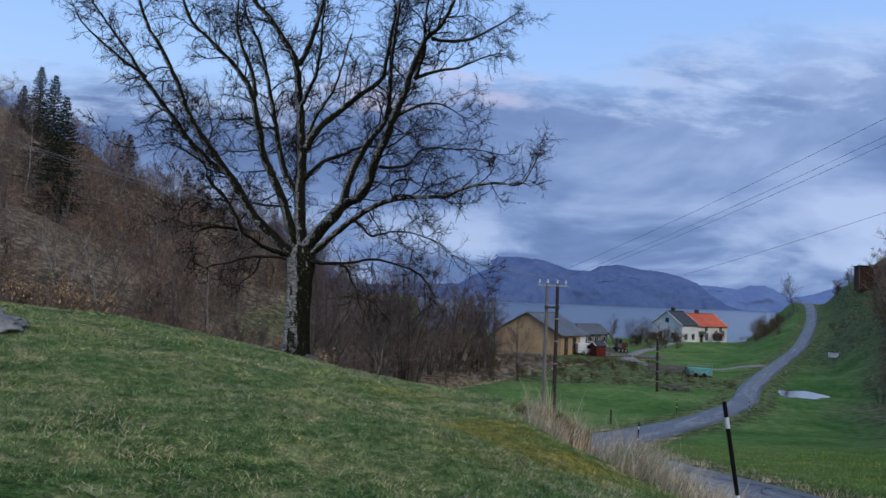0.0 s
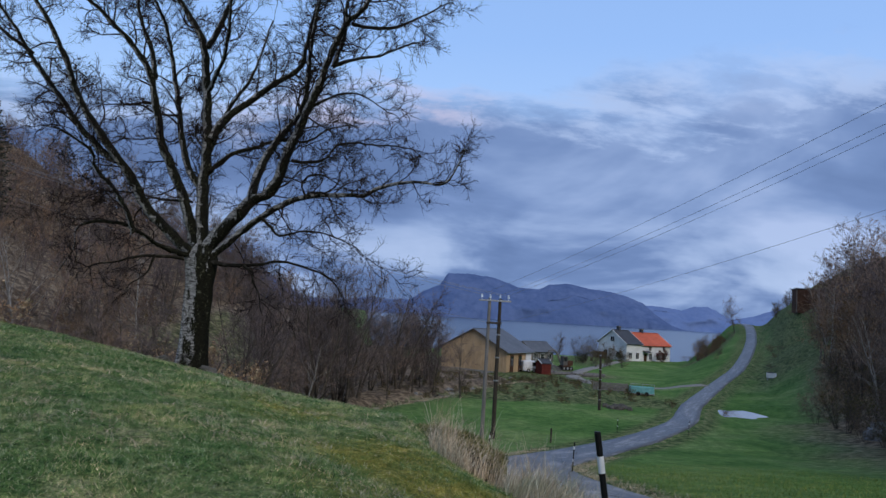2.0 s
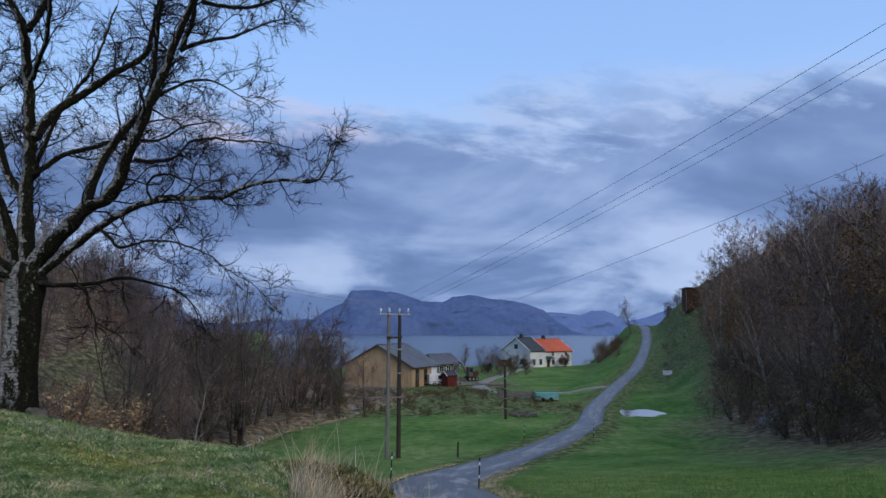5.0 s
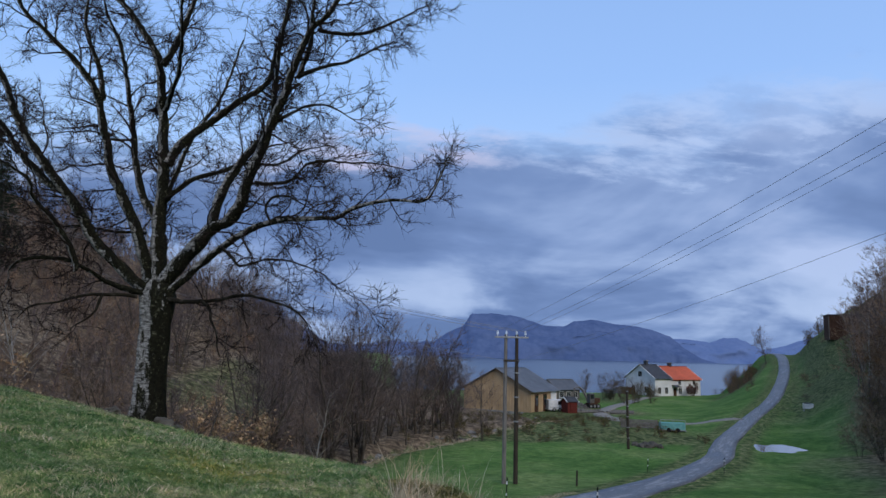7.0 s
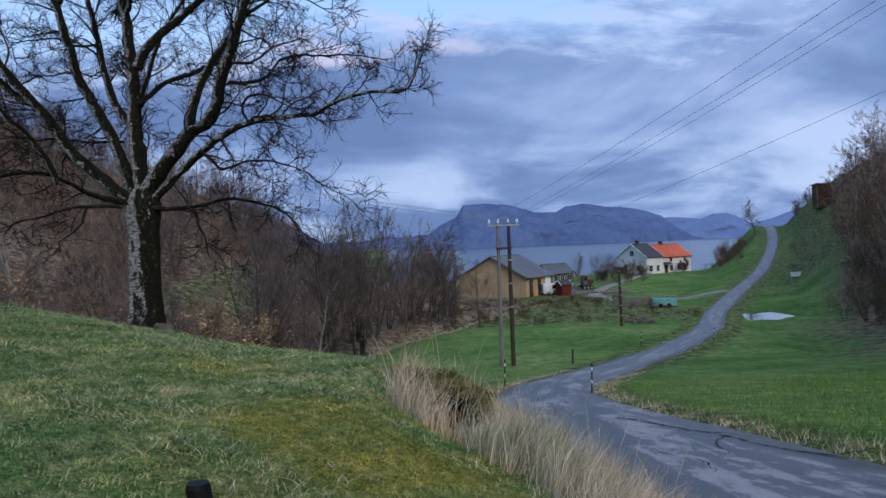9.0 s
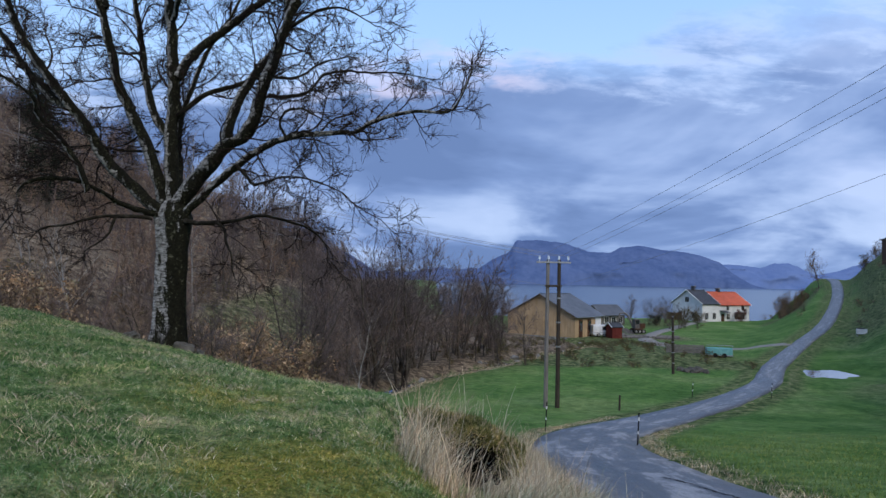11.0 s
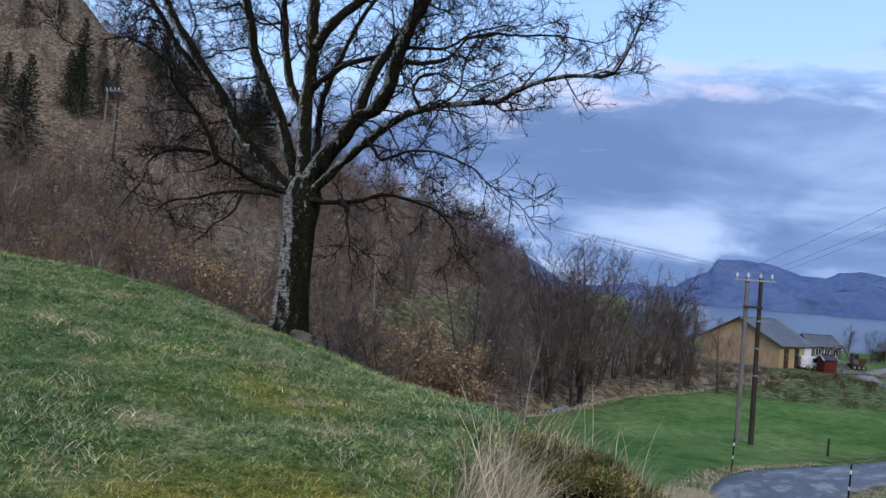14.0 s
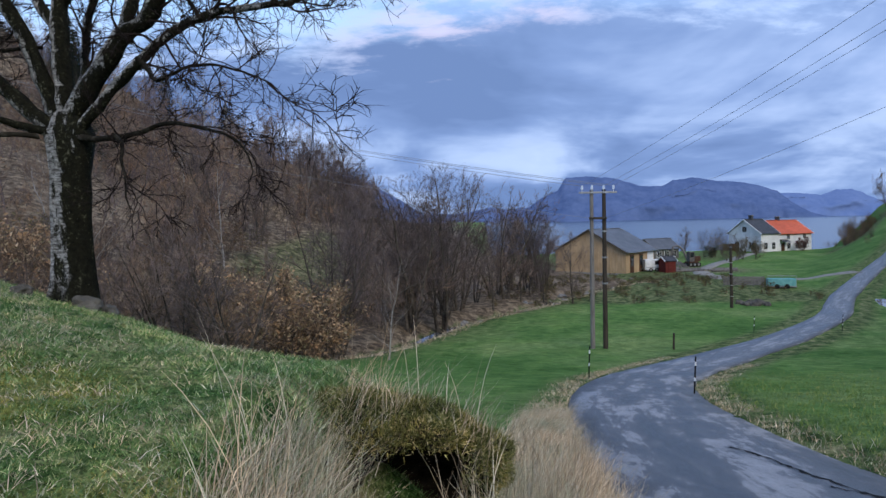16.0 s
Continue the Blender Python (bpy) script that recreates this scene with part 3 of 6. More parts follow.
def build_ground():
    xs = steps((-4900, -900, 800), (-900, -220, 40), (-220, -90, 6), (-90, -30, 1.8), (-30, -11, 0.8), (-11, 12, 0.25), (12, 48, 0.7), (48, 140, 1.6), (140, 400, 10), (400, 4900, 750))
    ys = steps((-400, -60, 20), (-60, -6, 2), (-6, 24, 0.25), (24, 62, 0.6), (62, 130, 1.1), (130, 265, 2.5), (265, 700, 30), (700, 4900, 700))
    X, Y = np.meshgrid(xs, ys)
    Z = land(X, Y)
    me = mesh_of("ground", np.stack([X.ravel(), Y.ravel(), Z.ravel()], 1), grid_faces(len(xs), len(ys)), M["ground"])
    d, _ = near_road(X, Y)
    s, u = stream_side(X, Y), right_side(X, Y)
    e = Y + 0.75 * np.maximum(X, -6)
    field = np.where(X > 5, sstep(0.4, 1.6, d - ROAD_HALF) * sstep(-1, 3, 8 + X * 0 + Y), sstep(21, 25, e + 3 * wave(X, Y, 3.0)))
    litter = np.maximum(sstep(-3.5, 0.5, s + 1.2 * wave(X, Y, 3.5)) * (X < 24) * sstep(15, 17, e), sstep(-10, 1, u + 2 * wave(X, Y, 4.0)) * (X > 20) * np.where(Y > 66, sstep(-5, 3, X - 4.5 - 0.635 * (Y - 3)), 1.0) * (1 - sstep(185, 220, Y)))
    rough_g = sstep(75.5, 77.5, Y + 0.9 * wave(X, Y, 2.0)) * (1 - sstep(33, 41, X + 1.5 * wave(X, Y, 3.0))) * (s < 1) * (1 - sstep(118, 126, Y - X * 0.2))
    rough_g = np.maximum(rough_g, np.exp(-((d - ROAD_HALF - 0.4) / 0.7) ** 2) * 0.8 * (d > ROAD_HALF - 0.3))
    rough_g = np.maximum(rough_g, sstep(92, 118, Y + 4 * wave(X, Y, 5.0)) * sstep(-1, 5, X - np.interp(Y, [90, 104, 127, 169, 209], [44, 55, 71, 97, 117]) + 2 * wave(X, Y, 3.0)))
    rough_g = np.maximum(rough_g, 0.85 * np.exp(-(((X - 51 - 0.3 * (Y - 163)) / 8) ** 2 + ((Y - 165) / 16) ** 2) ** 2))
    rough_g = np.maximum(rough_g, sstep(0, 3, X - np.interp(Y, [150, 166, 202], [70, 79, 103]) + 5) * (1 - sstep(0, 3, X - np.interp(Y, [150, 166, 202], [70, 79, 103]) - 5)) * sstep(158, 164, Y))
    rough_g = np.maximum(rough_g, np.exp(-(s / 4.0) ** 2) * (s < 1) * (Y > 30))
    rough_g = np.maximum(rough_g, 0.6 * (1 - sstep(0.7, 1.3, ((X + 12.0 - 0.15 * (Y - 74)) / 5.5) ** 2 + ((Y - 74) / 14.0) ** 2 + 0.3 * wave(X, Y, 2.5))))
    bank = sstep(98, 120, Y + 4 * wave(X, Y, 5.0)) * sstep(0, 5, X - np.interp(Y, [90, 104, 127, 169, 209], [44, 55, 71, 97, 117]) + 2 * wave(X, Y, 3.0))
    litter = np.maximum(litter, bank * np.clip(0.35 + 0.35 * wave(X, Y, 2.6, 3), 0, 0.7) * (1 - sstep(215, 240, Y)))
    mossy = moss_patch(X, Y)
    yard = np.exp(-(((X - 40) / 6.5) ** 2 + ((Y - 129) / 8) ** 2) ** 2)
    litter = np.maximum(litter, yard * 0.8)
    # the hollow takes the litter colour, darker than the lawn
    litter = np.maximum(litter, np.exp(-(((X - 2.40) / 0.5) ** 2 + ((Y - 11.8) / 0.5) ** 2) ** 2))
    zone = me.color_attributes.new("zone", "FLOAT_COLOR", "POINT")
    zone.data.foreach_set("color", np.stack([field.ravel(), litter.ravel(), rough_g.ravel(), mossy.ravel()], 1).astype(np.float32).ravel())
    return tagged(new("ground", me), "rolling grass slope with knoll, fields and wooded hillsides", "ground", kind="structure")


def strip(name, line, half, mat, lift, thick, jag=0.0, seed=0):
    """A paved band with thickness that follows a line of points."""
    rnd = np.random.RandomState(seed)
    t = np.gradient(line[:, :2], axis=0)
    t /= np.linalg.norm(t, axis=1)[:, None]
    n = np.stack([t[:, 1], -t[:, 0]], 1)
    prof = [(-1, -thick), (-1, 0), (-0.5, 0.02), (0, 0.035), (0.5, 0.02), (1, 0), (1, -thick)]
    v = []
    wob = np.cumsum(rnd.normal(0, 1, (len(line), 2)), 0)
    wob = (wob - np.stack([np.convolve(wob[:, i], np.ones(15) / 15, "same") for i in (0, 1)], 1)) * jag
    for i, p in enumerate(line):
        for a, h in prof:
            hw = (half if isinstance(half, float) else half[i]) + (wob[i, 0] if a < 0 else wob[i, 1] if a > 0 else 0)
            v.append((p[0] + n[i, 0] * a * hw, p[1] + n[i, 1] * a * hw, p[2] + lift + h))
    me = mesh_of(name, v, grid_faces(len(prof), len(line)), mat)
    dist = np.concatenate([[0], np.cumsum(np.linalg.norm(np.diff(line[:, :2], axis=0), axis=1))])
    uv = np.zeros((len(line) * len(prof), 2), np.float32)
    uv[:, 0] = np.tile([a * 1.75 for a, _ in prof], len(line))
    uv[:, 1] = np.repeat(dist, len(prof))
    layer = me.uv_layers.new(name="UVMap")
    idx = np.empty(len(me.loops), np.int32)
    me.loops.foreach_get("vertex_index", idx)
    layer.data.foreach_set("uv", uv[idx].ravel())
    return me


ground = build_ground()
road = tagged(new("road", strip("road", ROAD_LINE[20:], road_half(ROAD_LINE[20:, 1]), M["asphalt"], 0.0, 0.14, 0.02)), "narrow wet grey asphalt lane with pale worn patches", "road", kind="structure")


def side_road():
    pts = [(51.4, 103.2), (45, 103.5), (39.5, 105), (36, 110), (36, 118), (38, 128)]
    line = smooth_line([(x, y, 0) for x, y in pts], 1.0)
    line[:, 2] = land(line[:, 0], line[:, 1])
    return tagged(new("road", strip("side_road", line, 1.3, M["gravel"], 0.03, 0.2, 0.08, 2)), "pale gravel side track leading to the houses", "road", kind="structure")


def house_track():
    line = smooth_line([(x, y, 0) for x, y in [(39.5, 130.5), (43, 138), (49.5, 149), (56, 161), (62, 171), (66, 173.5)]], 1.0)
    line[:, 2] = land(line[:, 0], line[:, 1])
    return tagged(new("road", strip("house_track", line, 1.1, M["gravel"], 0.03, 0.2, 0.06, 3)), "pale gravel track rising from the yard to the farmhouse", "road", kind="structure")


side_road(), house_track()
xs, ys = steps((-4900, -600, 430), (-600, 600, 60), (600, 4900, 430)), steps((150, 600, 30), (600, 4900, 300))
X, Y = np.meshgrid(xs, ys)
tagged(new("water", mesh_of("water", np.stack([X.ravel(), Y.ravel(), np.full(X.size, -18.0)], 1), grid_faces(len(xs), len(ys)), M["water"])), "calm grey-blue fjord water", "water", kind="structure")


def ridge(name, px, pz, y0, depth, mat, seed, label, base=-20):
    """A mountain whose skyline follows the given heights."""
    noise.seed_set(seed)
    xs = np.linspace(px[0], px[-1], 170)
    vs = np.linspace(0, 1, 26)
    top = np.interp(xs, px, pz)
    v = []
    for k in vs:
        for i, x in enumerate(xs):
            t = k / 0.62
            shape = t ** 0.62 if t < 1 else max(0.0, 1 - (t - 1) * 0.8)
            n = noise.fractal((x * 0.004, k * 5, seed), 1.0, 2.0, 6)
            n2 = noise.fractal((x * 0.02, k * 14, seed), 1.0, 2.0, 4)
            z = base + (top[i] - base) * shape * (1 + (0.22 * n + 0.06 * n2) * math.sin(min(t, 1) * math.pi)) + (3.5 * n2 if k > 0.3 else 0)
            v.append((x + 20 * n, y0 + depth * (k - 0.62) + 60 * n * (1 - k), z))
    return tagged(new(name, mesh_of(name, v, grid_faces(len(xs), len(vs)), mat)), label, "mountain", kind="structure")


ridge("backdrop", [140, 241, 306, 402, 436, 547, 690, 785, 848, 967, 1026, 1124, 1269, 1416, 1547, 1595, 1675, 1724, 1790], [-20, 62, 113, 160, 222, 231, 220, 192, 171, 168, 197, 213, 187, 173, 136, 90, 23, -10, -21], 4000, 500, M["mountain"], 3, "broad flat-topped mountain across the fjord, haze blue in its colour")
ridge("backdrop", [-1500, -1100, -900, -780, -648, -490, -350, -155, 34, 128, 220, 374, 520], [-18, 120, 240, 290, 221, 131, 42, 41, 73, 58, 72, 52, -18], 4300, 500, M["mountain"], 5, "low ridge far behind the trees, coloured with blue haze")
ridge("backdrop", [1380, 1540, 1632, 1720, 1840, 1925, 2010, 2080, 2165, 2300, 2445, 2590, 2700], [-18, 75, 118, 118, 98, 128, 132, 100, 65, 93, 145, 185, 200], 4100, 300, M["ridge_hazed"], 8, "ridge farthest away over the fjord, coloured with pale blue haze")


# ---- helpers for things ----
def thing(name, x, y, z, label, category, group="", rz=0.0, kind=""):
    """An Empty at the base of a thing."""
    ob = new(name)
    ob.matrix_basis = pose(x, y, z, 0, 0, rz)
    ob.empty_display_size = 0.2
    return tagged(ob, label, category, group, kind)


def part(name, data, mat, parent, label="", at=None):
    """Links a bmesh or a mesh as one mesh object under a thing or a part."""
    if isinstance(data, bmesh.types.BMesh):
        me = bpy.data.meshes.new(name)
        data.to_mesh(me)
        data.free()
    else:
        me = data
    if mat and not me.materials:
        me.materials.append(mat)
    ob = new(name, me)
    ob.parent = parent
    if at is not None:
        ob.matrix_basis = at
    return tagged(ob, label) if label else ob


def box(bm, cx, cy, cz, sx, sy, sz, rz=0.0, bevel=0.0):
    m = Matrix.Translation((cx, cy, cz)) @ Matrix.Rotation(radians(rz), 4, "Z") @ Matrix.Diagonal((sx, sy, sz, 1))
    r = bmesh.ops.create_cube(bm, size=1, matrix=m)
    if bevel:
        es = {e for v in r["verts"] for e in v.link_edges}
        bmesh.ops.bevel(bm, geom=list(es), offset=bevel, segments=2, affect="EDGES", profile=0.7)
    return bm


def rod(bm, a, b, r1, r2=None, n=10):
    a, b = Vector(a), Vector(b)
    d = b - a
    m = Matrix.Translation((a + b) / 2) @ d.to_track_quat("Z", "Y").to_matrix().to_4x4()
    bmesh.ops.create_cone(bm, cap_ends=True, segments=n, radius1=r1, radius2=r1 if r2 is None else r2, depth=d.length, matrix=m)
    return bm


class Tubes:
    """Collects tapered tubes into one mesh."""

    def __init__(self):
        self.v, self.f, self.t, self.n = [], [], [], 0

    def add(self, path, radii, k=3):
        path = np.asarray(path, float)
        radii = np.asarray(radii, float)
        d = path[-1] - path[0]
        d = d / (np.linalg.norm(d) + 1e-9)
        a = np.cross(d, (0.31, 0.95, 0.11) if abs(d[1]) < 0.9 else (1, 0, 0))
        a /= np.linalg.norm(a) + 1e-9
        b = np.cross(d, a)
        ang = np.arange(k) * 2 * math.pi / k
        ring = np.cos(ang)[:, None] * a + np.sin(ang)[:, None] * b
        self.v.append((path[:, None, :] + ring[None] * radii[:, None, None]).reshape(-1, 3))
        m = len(path)
        i, j = np.meshgrid(np.arange(m - 1), np.arange(k), indexing="ij")
        j2 = (j + 1) % k
        q = np.stack([i * k + j, i * k + j2, (i + 1) * k + j2, (i + 1) * k + j], -1).reshape(-1, 4) + self.n
        self.f.append(q)
        self.n += m * k

    def spike(self, a, b, r, bend=None):
        """A fine three-sided twig that ends in a point, in one or two steps."""
        d = unit(b - a)
        s = unit(np.cross(d, (0.31, 0.95, 0.11)))
        u = np.cross(d, s)
        ring = np.array([s, -0.5 * s + 0.87 * u, -0.5 * s - 0.87 * u]) * r
        if bend is None:
            self.v.append(np.vstack([a + ring, b]))
            q = [(0, 1, 3), (1, 2, 3), (2, 0, 3)]
        else:
            self.v.append(np.vstack([a + ring, bend + ring * 0.75, b]))
            q = [(0, 1, 4), (0, 4, 3), (1, 2, 5), (1, 5, 4), (2, 0, 3), (2, 3, 5), (3, 4, 6), (4, 5, 6), (5, 3, 6)]
        self.t.append(np.array(q) + self.n)
        self.n += 4 if bend is None else 7

    def slivers(self, a, b, r, rnd):
        """Many of the finest twigs at once, each one tapered sliver."""
        d = b - a
        s = np.cross(d, rnd.normal(0, 1, a.shape))
        s *= r / (np.linalg.norm(s, axis=1)[:, None] + 1e-9)
        self.v.append(np.stack([a - s, a + s, b], 1).reshape(-1, 3))
        self.t.append(np.arange(3 * len(a)).reshape(-1, 3) + self.n)
        self.n += 3 * len(a)

    def mesh(self, name, mat):
        tri = list(self.t)
        for q in self.f:
            tri += [q[:, [0, 1, 2]], q[:, [0, 2, 3]]]
        return mesh_of(name, np.concatenate(self.v), np.concatenate(tri), mat)


def unit(v):
    return v / (np.linalg.norm(v) + 1e-9)


def grow(rnd, start, way, length, n, wander, lift, droop=0.0):
    """A wandering path of n steps from start."""
    p, d = np.array(start, float), unit(np.array(way, float))
    out = [p.copy()]
    for i in range(n):
        d = unit(d + rnd.normal(0, wander, 3) + np.array([0, 0, lift - droop * (i + 1) / n]))
        p = p + d * length / n
        out.append(p.copy())
    return np.array(out)


def along(path, t):
    i = min(int(t * (len(path) - 1)), len(path) - 2)
    f = t * (len(path) - 1) - i
    return path[i] * (1 - f) + path[i + 1] * f, unit(path[i + 1] - path[i])


def off(rnd, d, spread):
    """A way that leaves d at about the given angle."""
    s = unit(np.cross(d, rnd.normal(0, 1, 3)))
    return unit(d * math.cos(spread) + s * math.sin(spread))


# ---- the big bare birch ----
TREE = (-2.72, 16.8)


def arch(rnd, start, way, length, n, bend, lift):
    """A path that keeps curving one way for a while, then another, as twigs do."""
    p, d = np.array(start, float), unit(np.array(way, float))
    turn = rnd.normal(0, bend, 3)
    out = [p.copy()]
    for i in range(n):
        turn = 0.55 * turn + rnd.normal(0, bend, 3) * 0.8
        d = unit(d + turn + np.array([0, 0, lift]))
        p = p + d * length / n
        out.append(p.copy())
    return np.array(out)


def bough(t, rnd, fine, pts, r):
    """A main limb through the given points, with its side branches; the finest twigs go to the crown."""
    big, slim = Tubes(), Tubes()
    line = smooth_line(pts, 0.12)
    line[1:-1] += np.cumsum(rnd.normal(0, 0.014, (len(line) - 2, 3)), 0) * 0.7
    m = len(line)
    big.add(line, r * (1 - 0.80 * np.linspace(0, 1, m) ** 0.85) * (1 + 0.07 * np.sin(np.arange(m) * 1.7 + rnd.rand() * 6)), 9)
    ln = np.linalg.norm(np.diff(line, axis=0), axis=1).sum()
    low = pts[-1][2] < 2.6
    n = int(ln * (3.0 if low else 4.7))
    for i in range(n):
        u = 0.16 + 0.84 * (i + rnd.rand()) / n
        p, d = along(line, min(u, 0.999))
        if p[2] < 2.9 and abs(p[0]) < 0.7:
            continue
        outward = unit(np.array([p[0], p[1], 0.25 * (p[2] - 4.0)]))
        w = unit(off(rnd, d, 0.75 + 0.45 * rnd.rand()) + 0.35 * outward)
        L1 = (0.45 + 1.25 * rnd.rand() ** 1.3) * (0.5 if low else 0.75 + 0.35 * u) * (0.55 if abs(p[0]) > 3.4 else 1.0)
        r1 = min(0.022, max(0.008, r * (1 - 0.80 * u) * 0.36))
        m1 = 6 + int(L1 * 5)
        br = arch(rnd, p, w, L1, m1, 0.21, 0.015 if not low else -0.03)
        slim.add(br, np.linspace(r1, 0.0042, m1 + 1), 5)
        for j in range(2 + int(L1 / 0.098)):
            f = 0.12 + 0.87 * rnd.rand() ** 0.8
            q, dq = along(br, f)
            L2 = (0.20 + 0.48 * rnd.rand()) * (1.1 - 0.4 * f)
            b2 = arch(rnd, q, off(rnd, dq, 0.6 + 0.45 * rnd.rand()), L2, 5, 0.27, 0.02)
            fine.add(b2, np.linspace(0.0064, 0.0032, 6), 3)
            for _ in range(2 + int(L2 / 0.075)):
                q3, d3 = along(b2, 0.15 + 0.84 * rnd.rand())
                b3 = arch(rnd, q3, off(rnd, d3, 0.5 + 0.3 * rnd.rand()), 0.09 + 0.20 * rnd.rand(), 2, 0.42, 0.0)
                fine.spike(b3[0], b3[2], 0.0038, b3[1])
    thick = r >= 0.055
    limb = part("limb", big.mesh("limb", M["limb" if thick else "dark_limb"]), None, t, "gnarled limb with pale bark and dark moss" if thick else "thin dark crooked limb")
    tagged(part("branchwork", slim.mesh("branchwork", M["twig"]), None, limb), "dark bare side branches", kind="stuff")


def big_birch():
    rnd = np.random.RandomState(11)
    z0 = -0.15
    t = thing("birch_tree", TREE[0], TREE[1], z0, "large bare birch with forked white and mossy dark trunk", "tree")
    # trunk: a flared stem up to the fork, with a lobed section
    bm = bmesh.new()
    rings, k = [], 40
    for h, r, dx, dy in [(-0.40, 0.58, 0.02, 0), (-0.10, 0.47, 0.02, 0), (0.06, 0.385, 0.03, 0), (0.20, 0.33, 0.04, 0), (0.45, 0.285, 0.05, 0), (0.9, 0.258, 0.05, 0), (1.3, 0.250, 0.06, 0), (1.6, 0.262, 0.07, 0), (1.9, 0.252, 0.08, 0), (2.2, 0.29, 0.09, 0.0), (2.45, 0.31, 0.08, 0), (2.66, 0.24, 0.06, 0), (2.8, 0.12, 0.05, 0)]:
        ring = []
        for i in range(k):
            a = i * 2 * math.pi / k
            lob = 1 + 0.13 * math.cos(2 * a + 0.5) * (1.1 if h > 0.3 else 0.7) + 0.06 * math.sin(5 * a + h * 2) + (0.26 * max(0, math.cos(5 * a + 0.8)) * max(0.0, 1 - (h + 0.1) / 0.5))
            lob += 0.05 * noise.noise((math.cos(a) * 3, math.sin(a) * 3, h * 3)) + 0.03 * noise.noise((math.cos(a) * 9, math.sin(a) * 9, h * 9))
            ring.append(bm.verts.new((dx + 0.98 * r * lob * math.cos(a), dy + 0.86 * r * lob * math.sin(a), h)))
        rings.append(ring)
    for a, b in zip(rings, rings[1:]):
        for i in range(k):
            bm.faces.new((a[i], a[(i + 1) % k], b[(i + 1) % k], b[i])).smooth = True
    bm.faces.new(rings[-1])
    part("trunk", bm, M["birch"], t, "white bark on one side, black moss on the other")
    fine = Tubes()
    bough(t, rnd, fine, [(0.09, 0, 2.53), (-0.03, 0.09, 3.98), (-0.01, 0.14, 4.65), (-0.14, 0.23, 6.15), (-0.31, 0.27, 7.11), (-0.98, 0.36, 8.07), (-1.43, 0.41, 8.62), (-1.92, 0.5, 10.46)], 0.15)
    bough(t, rnd, fine, [(-0.28, 0.3, 7.05), (-0.07, 0.42, 7.56), (0.08, 0.54, 8.13), (0.2, 0.66, 8.82), (0.22, 0.78, 9.87), (0.19, 0.9, 10.95)], 0.075)
    bough(t, rnd, fine, [(-0.08, 0, 2.65), (-0.56, -0.15, 4.16), (-0.86, -0.22, 4.81), (-1.14, -0.36, 6.07), (-1.38, -0.44, 6.53), (-2.11, -0.58, 7.32), (-2.46, -0.65, 7.6), (-2.92, -0.8, 8.68)], 0.125)
    bough(t, rnd, fine, [(-1.1, -0.4, 6.04), (-1.29, -0.26, 6.75), (-1.59, -0.12, 7.31), (-1.77, 0.02, 7.89), (-1.82, 0.16, 8.49), (-2.03, 0.3, 9.65)], 0.06)
    bough(t, rnd, fine, [(-0.04, 0.05, 3.84), (-0.41, 0.18, 4.38), (-0.62, 0.31, 4.93), (-0.8, 0.44, 5.62), (-1.16, 0.71, 7.2), (-1.44, 0.84, 7.94), (-1.7, 0.97, 8.55), (-1.95, 1.1, 9.6)], 0.085)
    bough(t, rnd, fine, [(0.16, 0, 2.69), (1.02, -0.15, 3.66), (1.47, -0.23, 3.94), (1.99, -0.38, 5.32), (2.51, -0.53, 6.62), (2.86, -0.67, 7.5), (3.19, -0.75, 7.78), (3.77, -0.9, 8.91)], 0.16)
    bough(t, rnd, fine, [(2.52, -0.5, 6.65), (2.65, -0.42, 7.32), (2.69, -0.35, 7.94), (2.75, -0.28, 8.58), (2.87, -0.2, 9.58)], 0.06)
    bough(t, rnd, fine, [(0.99, -0.15, 3.63), (1.1, -0.02, 4.39), (1.47, 0.23, 5.22), (1.81, 0.36, 5.74), (1.91, 0.49, 6.47), (1.91, 0.62, 7.21), (2.09, 0.87, 8.73), (2.09, 1, 9.95)], 0.105)
    bough(t, rnd, fine, [(0.01, 0.15, 4.99), (0.22, 0.29, 5.51), (0.89, 0.57, 6.3), (1.33, 0.71, 6.71), (1.65, 0.84, 7.12), (1.76, 0.98, 7.74), (1.9, 1.26, 8.95), (2.17, 1.4, 9.99)], 0.1)
    bough(t, rnd, fine, [(0.28, -0.1, 2.47), (1.24, -0.27, 3.34), (2.19, -0.44, 3.83), (3.21, -0.61, 3.89), (3.48, -0.69, 4.04), (4.22, -0.86, 4.23), (4.92, -1.03, 4.25), (5.27, -1.2, 5.03)], 0.085)
    bough(t, rnd, fine, [(1.3, -0.5, 3.32), (1.54, -0.68, 3.14), (1.7, -0.87, 2.98), (2.12, -1.05, 3.06), (2.52, -1.23, 3.02), (2.98, -1.42, 2.89), (3.34, -1.6, 2.71)], 0.034)
    bough(t, rnd, fine, [(2.16, -0.6, 3.81), (2.08, -0.74, 4.02), (2.21, -0.88, 4.23), (2.56, -1.02, 4.26), (2.81, -1.16, 4.07), (3.12, -1.3, 3.88)], 0.034)
    bough(t, rnd, fine, [(0.27, -0.15, 2.37), (0.73, -0.36, 2.32), (1.32, -0.56, 2.36), (1.77, -0.77, 2.44), (2.28, -0.98, 2.35), (2.68, -1.19, 2.19), (2.93, -1.39, 1.92), (3.06, -1.6, 1.63)], 0.05)
    bough(t, rnd, fine, [(1.01, -0.6, 2.34), (1.23, -0.8, 2.21), (1.32, -1, 2.01), (1.49, -1.2, 1.78), (1.59, -1.4, 1.37)], 0.036)
